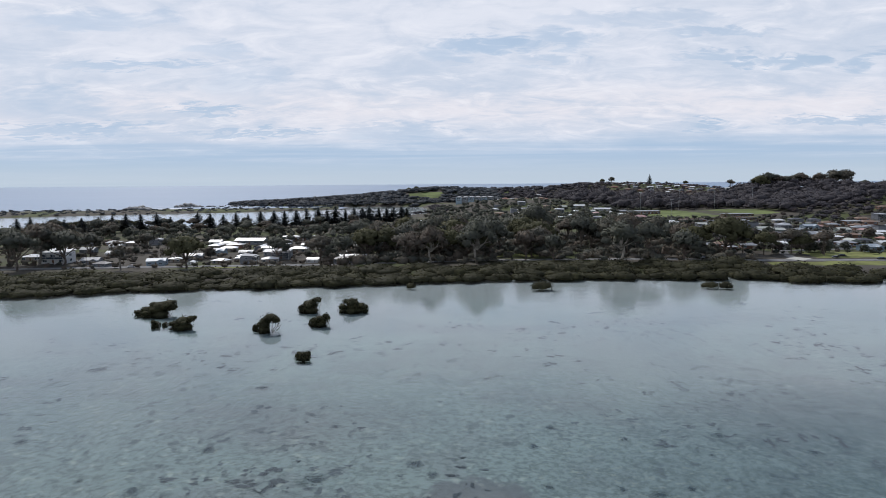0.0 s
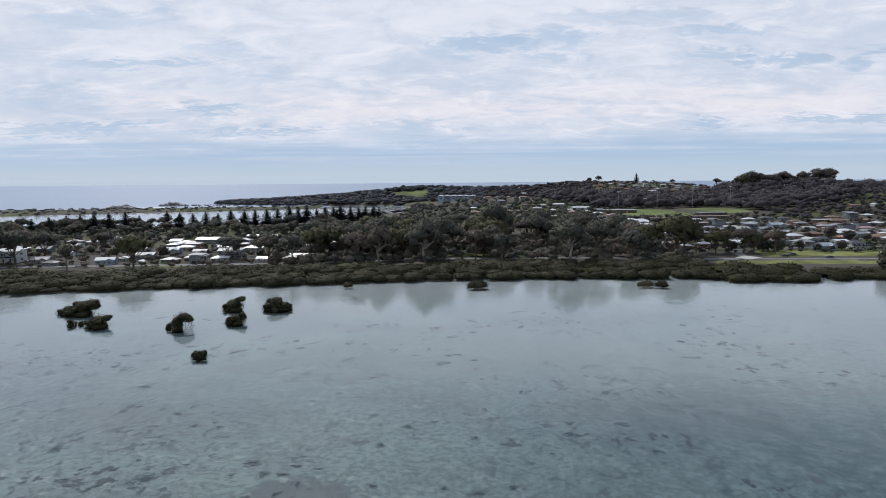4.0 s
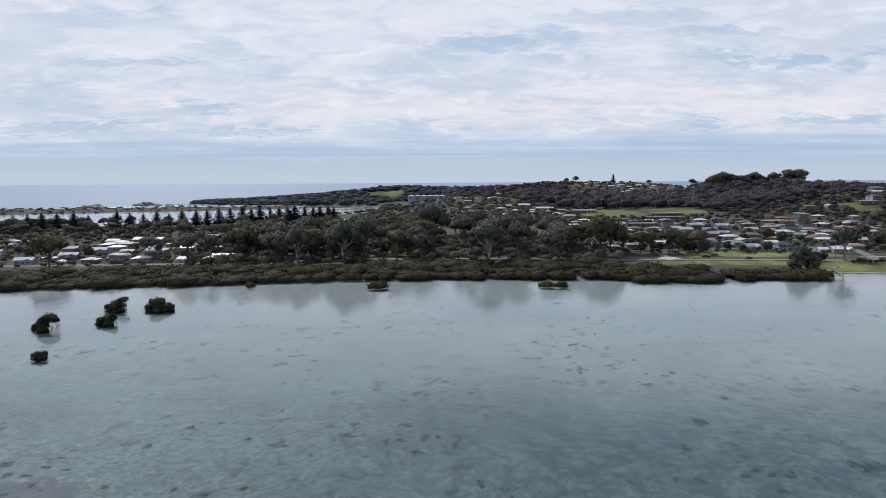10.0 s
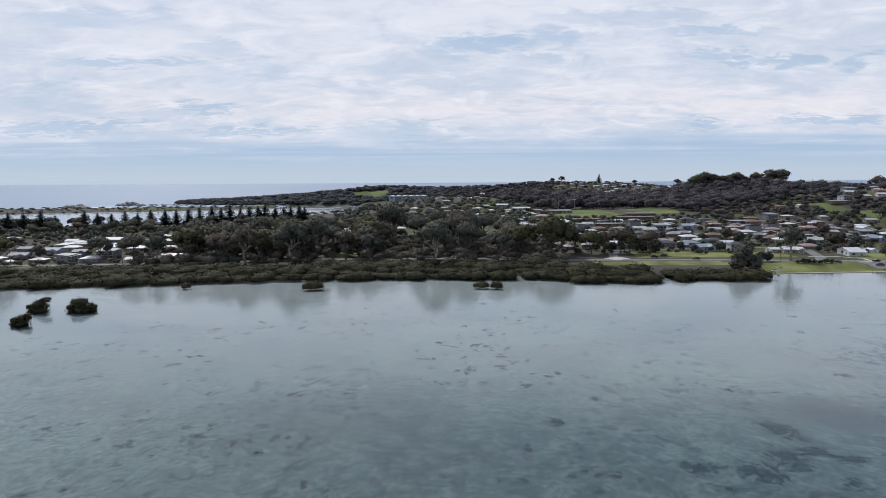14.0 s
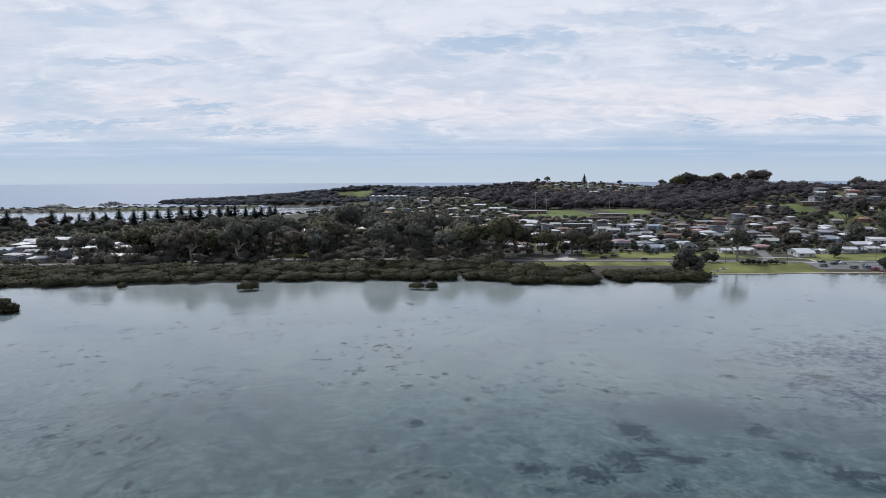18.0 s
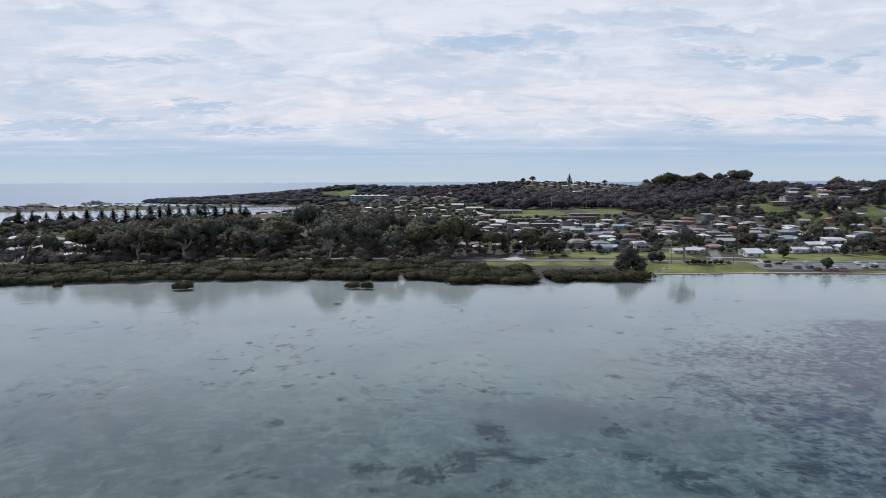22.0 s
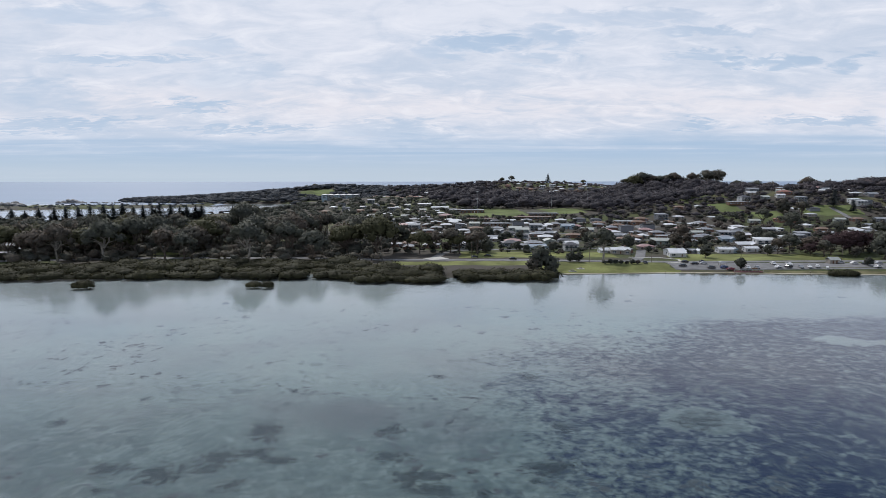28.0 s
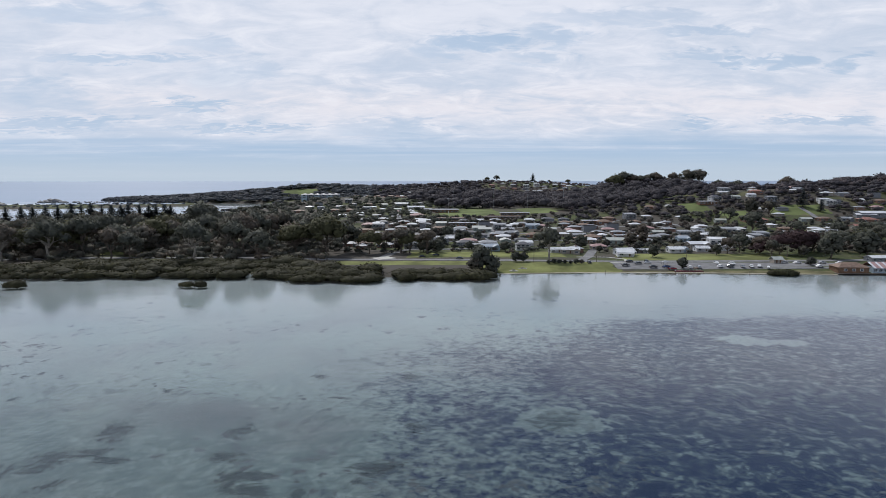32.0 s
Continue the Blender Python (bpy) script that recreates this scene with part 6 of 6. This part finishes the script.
def play_area():
    root = thing("playground", 269, 230.6, ground_z(269, 230.6) + 0.1, -3, 1.3)
    part("base", boxed(-6, 6, -1.4, 1.4, -0.5, 0.14), plain("red_rubber", (0.105, 0.035, 0.038), 0.9), root, "dark red rubber surface")
    for i in range(9):
        part("post", boxed(-6 + 1.5 * i - 0.04, -6 + 1.5 * i + 0.04, -1.4, -1.32, 0.14, 1.1), M_STEEL, root)
    part("rail", boxed(-6, 6, -1.39, -1.33, 1.05, 1.12), M_STEEL, root)
    part("climbing_frame", boxed(2.0, 4.0, -0.6, 0.6, 1.1, 1.5), M_BROWN, root)
    for a in (2.1, 3.9):
        for b in (-0.5, 0.5):
            part("post", tubed((a, b, 0.1), (a, b, 2.2), 0.06, 0.06, 6), M_STEEL, root)
    tagged(root, "small playground with red rubber base and low fence", "playground")


play_area()


def picnic_slab(x, y, turn):
    root = thing("picnic_table", x, y, ground_z(x, y) + 0.1, turn)
    part("slab", boxed(-2.2, 2.2, -1.3, 1.3, -0.4, 0.08), M_CONCRETE, root, "pale concrete slab")
    part("tabletop", boxed(-1.0, 1.0, -0.4, 0.4, 0.72, 0.78), M_POLE, root)
    for side in (-0.85, 0.85):
        part("bench", boxed(-1.0, 1.0, side - 0.15, side + 0.15, 0.42, 0.47), M_POLE, root)
        part("leg", boxed(side * 0.8 - 0.05, side * 0.8 + 0.05, -0.85, 0.85, 0.08, 0.72), M_STEEL, root)
    tagged(root, "picnic table with benches on a pale concrete slab", "picnic table", "picnic tables on the lawn")


picnic_slab(201.9, 231.5, 4)
picnic_slab(205.8, 234.5, -3)


def dinghy(x, y, z, turn, length, mat, label, mast=0.0, roll=0):
    root = thing("boat", x, y, z, turn)
    bm = bmesh.new()
    rows = []
    for i in range(7):
        t = i / 6
        w = length * 0.17 * math.sin(math.pi * min(0.18 + 0.82 * (1 - t) ** 0.7, 0.62)) if t < 1 else 0.02
        x0 = -length / 2 + length * t
        rows.append([bm.verts.new(p) for p in ((x0, -w, 0.55 + 0.2 * t), (x0, -w * 0.55, -0.1), (x0, w * 0.55, -0.1), (x0, w, 0.55 + 0.2 * t))])
    for a, b in zip(rows, rows[1:]):
        for k in range(3):
            bm.faces.new((a[k], a[k + 1], b[k + 1], b[k]))
        bm.faces.new((a[3], a[0], b[0], b[3]))
    bm.faces.new(rows[0])
    bmesh.ops.recalc_face_normals(bm, faces=bm.faces)
    part("hull", bm, mat, root)
    if mast:
        part("cabin", boxed(-length * 0.15, length * 0.15, -0.7, 0.7, 0.5, 1.3), M_WHITE, root)
        part("window", boxed(-length * 0.12, length * 0.12, -0.72, -0.69, 0.85, 1.15), M_PANE, root)
        part("mast", tubed((0, 0, 1.2), (0, 0, mast), 0.07, 0.05, 6), M_STEEL, root)
        part("boom", tubed((0, 0, 1.9), (-length * 0.36, 0, 1.9), 0.05, 0.05, 6), M_STEEL, root)
    else:
        part("seat", boxed(-0.2, 0.2, -length * 0.14, length * 0.14, 0.45, 0.52), M_POLE, root)
    return tagged(root, label, "boat")


dinghy(-247, 585, 0.1, 8, 9.5, M_WHITE, "white yacht moored on the harbour", 7.5)
dinghy(-187, 575, 0.1, 170, 6, M_WHITE, "small white launch moored on the harbour", 2.5)
dinghy(300.5, 231.8, ground_z(300.5, 231.8) + 0.75, 60, 4.2, M_WHITE, "white dinghy pulled up beside the car park")
part("trailer", boxed(-1.8, 1.8, -0.5, 0.5, -0.75, -0.1), M_STEEL, bpy.data.objects["boat.002"])


# ---- poles and wires ----
def power_pole(x, y, tall=9.5, turn=0.0):
    root = thing("power_pole", x, y, None, turn)
    part("pole", tubed((0, 0, -0.6), (0, 0, tall), 0.16, 0.11, 8), M_POLE, root)
    part("crossarm", boxed(-1.1, 1.1, -0.06, 0.06, tall - 0.7, tall - 0.55), M_POLE, root)
    for a in (-1.0, -0.4, 0.4, 1.0):
        part("insulator", tubed((a, 0, tall - 0.55), (a, 0, tall - 0.35), 0.05, 0.05, 6), M_WHITE, root)
    return tagged(root, "weathered timber power pole with a crossarm", "power pole", "power poles along the road")


POLES = [(-190, 243), (-150, 249), (-105, 251), (-60, 254), (-12, 262), (35, 267), (82, 267), (126, 260), (165, 267), (212, 246), (238, 247.5), (276, 250), (318, 250)]
for i, (x, y) in enumerate(POLES):
    power_pole(x, y, 9.5, 90 if i else 80)


def wires():
    bm = bmesh.new()
    for (ax, ay), (bx, by) in zip(POLES, POLES[1:]):
        za, zb = ground_z(ax, ay) + 9.1, ground_z(bx, by) + 9.1
        for off in (-1.0, 1.0):
            last = None
            for k in range(9):
                t = k / 8
                p = ((ax + (bx - ax) * t) * CHART, (ay + (by - ay) * t) * CHART + off, za + (zb - za) * t - 1.1 * 4 * t * (1 - t))
                if last:
                    tube(bm, last, p, 0.02, 0.02, 4)
                last = p
    me = bpy.data.meshes.new("power_line")
    bm.to_mesh(me)
    bm.free()
    me.materials.append(M_TYRE)
    tagged(new("power_line", me), "thin black power lines between timber poles", "power line", kind="stuff")


wires()


def light_tower(x, y, tall):
    root = thing("floodlight_tower", x, y, None, 0, CHART)
    part("pole", tubed((0, 0, -0.5), (0, 0, tall), 0.17, 0.09, 8), M_STEEL, root)
    part("bracket", boxed(-1.3, 1.3, -0.1, 0.1, tall - 0.2, tall), M_STEEL, root)
    for a in (-1.0, 0.0, 1.0):
        part("floodlight", boxed(a - 0.3, a + 0.3, -0.35, -0.1, tall - 0.15, tall + 0.35), M_WHITE, root)
    tagged(root, "tall steel floodlight tower beside the sports oval", "floodlight", "floodlights round the oval")


for x, y, tall in ((188, 600, 18), (228, 606, 20), (262, 604, 20), (296, 598, 19), (182, 500, 15)):
    light_tower(x, y, tall)


def marker(x, y, tall):
    root = thing("marker_post", x, y, -1.2)
    part("post", tubed((0, 0, 0), (0, 0, tall + 0.9), 0.10, 0.08, 7), M_POLE, root)
    part("cap", tubed((0, 0, tall + 0.9), (0, 0, tall + 1.05), 0.13, 0.02, 7), M_WHITE, root)
    tagged(root, "thin timber post standing in shallow water", "post", "posts in the shallows")


for x, y in ((262, 225.5), (289, 223.5), (236, 226.5)):
    marker(x, y, 2.2)


# ---- rocks, breakwater, island ----
def rock_heap(name, x, y, length, width, height, count, seed, label):
    r = random.Random(seed)
    root = thing(name, x, y, 0.0, r.uniform(-8, 8), CHART)
    for i in range(count):
        bm = bmesh.new()
        bmesh.ops.create_icosphere(bm, subdivisions=1, radius=1.0)
        s = height * r.uniform(0.28, 0.6)
        t = r.uniform(-1, 1)
        px, py = t * length / 2, r.uniform(-0.5, 0.5) * width * (1 - abs(t) * 0.6)
        pz = max(height * (1 - abs(t) ** 1.5) * r.uniform(0.1, 0.75), 0.0)
        for v in bm.verts:
            v.co = Vector((v.co.x * s * r.uniform(1.0, 1.5), v.co.y * s * r.uniform(1.0, 1.5), v.co.z * s * r.uniform(0.6, 0.95)))
        bmesh.ops.translate(bm, verts=bm.verts, vec=(px, py, pz))
        part("rock", bm, M_ROCK, root)
    tagged(root, label, "rocks")


rock_heap("rock_outcrop", -408, 800, 36, 14, 5.4, 34, 1, "grey-brown rock heap at the harbour mouth")
rock_heap("rock_outcrop", -372, 870, 34, 12, 6.0, 30, 2, "dark grey rock islet beside the breakwater")
rock_heap("breakwater", -325, 872, 95, 9, 2.6, 46, 3, "low grey stone breakwater running out to sea")


def strip(name, pts, width, z, mat, label, category):
    return ribbon(name, pts, width, 0.0, mat, label, category, z)


strip("surf", [(-620, 738), (-520, 762), (-440, 786), (-400, 812), (-350, 830)], 40, -0.05, M_FOAM, "white surf breaking along the spit", "surf")
strip("surf", [(-440, 890), (-400, 884), (-385, 880)], 10, -0.05, M_FOAM, "white surf against the rocks", "surf")
strip("beach", [(-620, 738), (-539, 755), (-430, 768), (-330, 786), (-215, 800)], 13, 0.15, M_SAND, "pale sand along the spit", "beach")
for i, (x, y, s) in enumerate([(-321, 514, 0.7), (-314, 516, 0.9), (-307, 516, 0.9), (-300, 518, 1.1), (-293, 520, 1.0), (-285, 521, 0.9), (-277, 523, 0.9), (-270, 526, 0.7), (-304, 524, 0.9), (-288, 527, 0.9)]):
    plant("mang_c", x, y, s, 45 * i, "mangroves on the harbour islet", z=-0.2)
for i, (x, y) in enumerate([(302, 224.3), (299, 224.8), (305, 224.2)]):
    plant("mang_b", x, y, 0.62, 45 * i, "mangroves by the car park", z=-0.1, tall=0.9)


# ---- weed beds on the floor of the inlet ----
def bed_mesh():
    """A low ragged mound one unit wide, shared by all the beds."""
    n, rings = 40, (0.35, 0.7, 1.05, 1.4)
    verts = [(0, 0, 0.09)]
    for r in rings:
        for i in range(n):
            a = 6.2832 * i / n
            k = r * (1 + 0.12 * noise.noise(Vector((3 * math.cos(a), 3 * math.sin(a), r))))
            verts.append((k * math.cos(a), k * math.sin(a), 0.09 * (1 - r / 1.5) + 0.015))
    faces = [(0, 1 + i, 1 + (i + 1) % n) for i in range(n)]
    for j in range(len(rings) - 1):
        a, b = 1 + j * n, 1 + (j + 1) * n
        faces += [(a + i, b + i, b + (i + 1) % n, a + (i + 1) % n) for i in range(n)]
    return mesh_of("seagrass_bed", verts, faces, M_WEED)


BED = bed_mesh()


def weed_bed(x, y, rx, ry, turn):
    ob = new("seagrass_bed", BED)
    ob.matrix_world = pose(x * CHART, y * CHART, ground_z(x, y) + 0.01, 0, 0, turn) @ Matrix.Diagonal((rx * CHART, ry * CHART, CHART, 1))
    label = "small dark seagrass patch on the pale inlet bed" if rx < 1.5 else "dark ragged seagrass bed under shallow water"
    return tagged(ob, label, "seagrass", "weed beds in the inlet")


# x, y, half width, half depth
BEDS = [(108.2, 75.0, 2.9, 2.3), (115.9, 73.4, 2.9, 3.2), (120.9, 77.7, 3.0, 4.1), (125.2, 70.2, 1.7, 1.9), (146.9, 72.4, 2.0, 2.9), (150.1, 69.2, 3.0, 1.6), (165.2, 74.8, 3.8, 1.9), (165.6, 74.9, 3.6, 1.8),
        (162.9, 71.2, 1.0, 0.9), (143.8, 87.1, 1.8, 2.4), (167.9, 110.7, 2.1, 2.3), (150.5, 111.2, 1.7, 1.3), (101.0, 99.8, 1.0, 1.3), (169.3, 87.5, 1.7, 2.0), (155.9, 68.3, 1.3, 1.6)]
BEDS += [(129.5, 77.2, 2.6, 1.5), (125.1, 86.3, 2.6, 4.2), (144.3, 78.2, 2.6, 2.0), (149.5, 73.1, 2.6, 1.5), (125.5, 103.6, 1.0, 1.1), (109.9, 69.5, 1.0, 0.9), (126.1, 79.4, 3.0, 1.7),
         (92.6, 89.9, 1.5, 1.7), (7.0, 111.3, 0.8, 0.6), (-17.1, 72.3, 1.8, 1.7), (-38.6, 69.9, 1.2, 1.4), (49.5, 79.7, 0.9, 1.0), (39.0, 85.5, 1.1, 1.0), (15.2, 88.4, 0.8, 1.0)]
BEDS += [(-2.3, 73.8, 0.7, 0.9), (24.9, 68.5, 1.3, 0.9), (-70.2, 118.0, 2.0, 1.8), (-33.6, 81.1, 1.1, 0.9), (-33.8, 106.6, 1.4, 1.2), (29.2, 70.1, 0.6, 0.7), (-4.6, 76.8, 1.0, 1.0),
         (-46.6, 72.4, 0.5, 0.7), (191.4, 89.8, 5.0, 3.4), (12.1, 70.5, 0.6, 0.7), (20.8, 70.0, 0.5, 0.7), (35.4, 79.2, 0.5, 0.6), (11.8, 82.0, 0.7, 0.8), (25.2, 84.4, 0.6, 0.7), (-62.0, 84.0, 1.0, 1.0)]
for i, (x, y, rx, ry) in enumerate(BEDS):
    weed_bed(x, y, rx, ry, (0, 14, -11)[i % 3])


def weed_tufts():
    """Countless small tufts scattered over the inlet floor."""
    rng = np.random.default_rng(77)
    quads = []
    for _ in range(5200):
        x, y = rng.uniform(-150, 330), 60 + 130 * rng.random() ** 1.5
        d = noise.noise(Vector((x * 0.03, y * 0.05, 2.0)))
        if d < rng.uniform(-0.1, 0.6):
            continue
        z = lie(x, y) + 0.03
        big = 1.0 + 1.6 * rng.random() ** 3
        rx, ry = rng.uniform(0.18, 0.5) * big, rng.uniform(0.18, 0.5) * big
        for k in range(5):
            cx, cy = x + rng.normal() * rx * 0.7, y + rng.normal() * ry * 0.7
            a, e = rng.uniform(0, 3.14), rng.uniform(0.4, 1.0)
            u = np.array([math.cos(a) * rx, math.sin(a) * ry, 0]) * e
            v = np.array([-math.sin(a) * rx * 0.8, math.cos(a) * ry * 0.8, 0]) * e
            c = np.array([cx, cy, z + 0.01 * k])
            quads.append([c - u, c - v, c + u, c + v])
    tagged(new("seagrass_tufts", quads_mesh("seagrass_tufts", np.array(quads) * CHART, M_TUFT)), "scattered small dark weed tufts on the inlet bed", "seagrass", kind="stuff")


M_TUFT = plain("weed_tufts", (0.098, 0.118, 0.122), 0.95, vary=0.4, scale=0.15, spec=0.1)
weed_tufts()

# patterns are no part of the place
for pattern in list(TREE_KINDS.values()) + [p for p, _ in HOUSE_KINDS.values()]:
    for child in list(pattern.children_recursive):
        bpy.data.objects.remove(child)
    bpy.data.objects.remove(pattern)
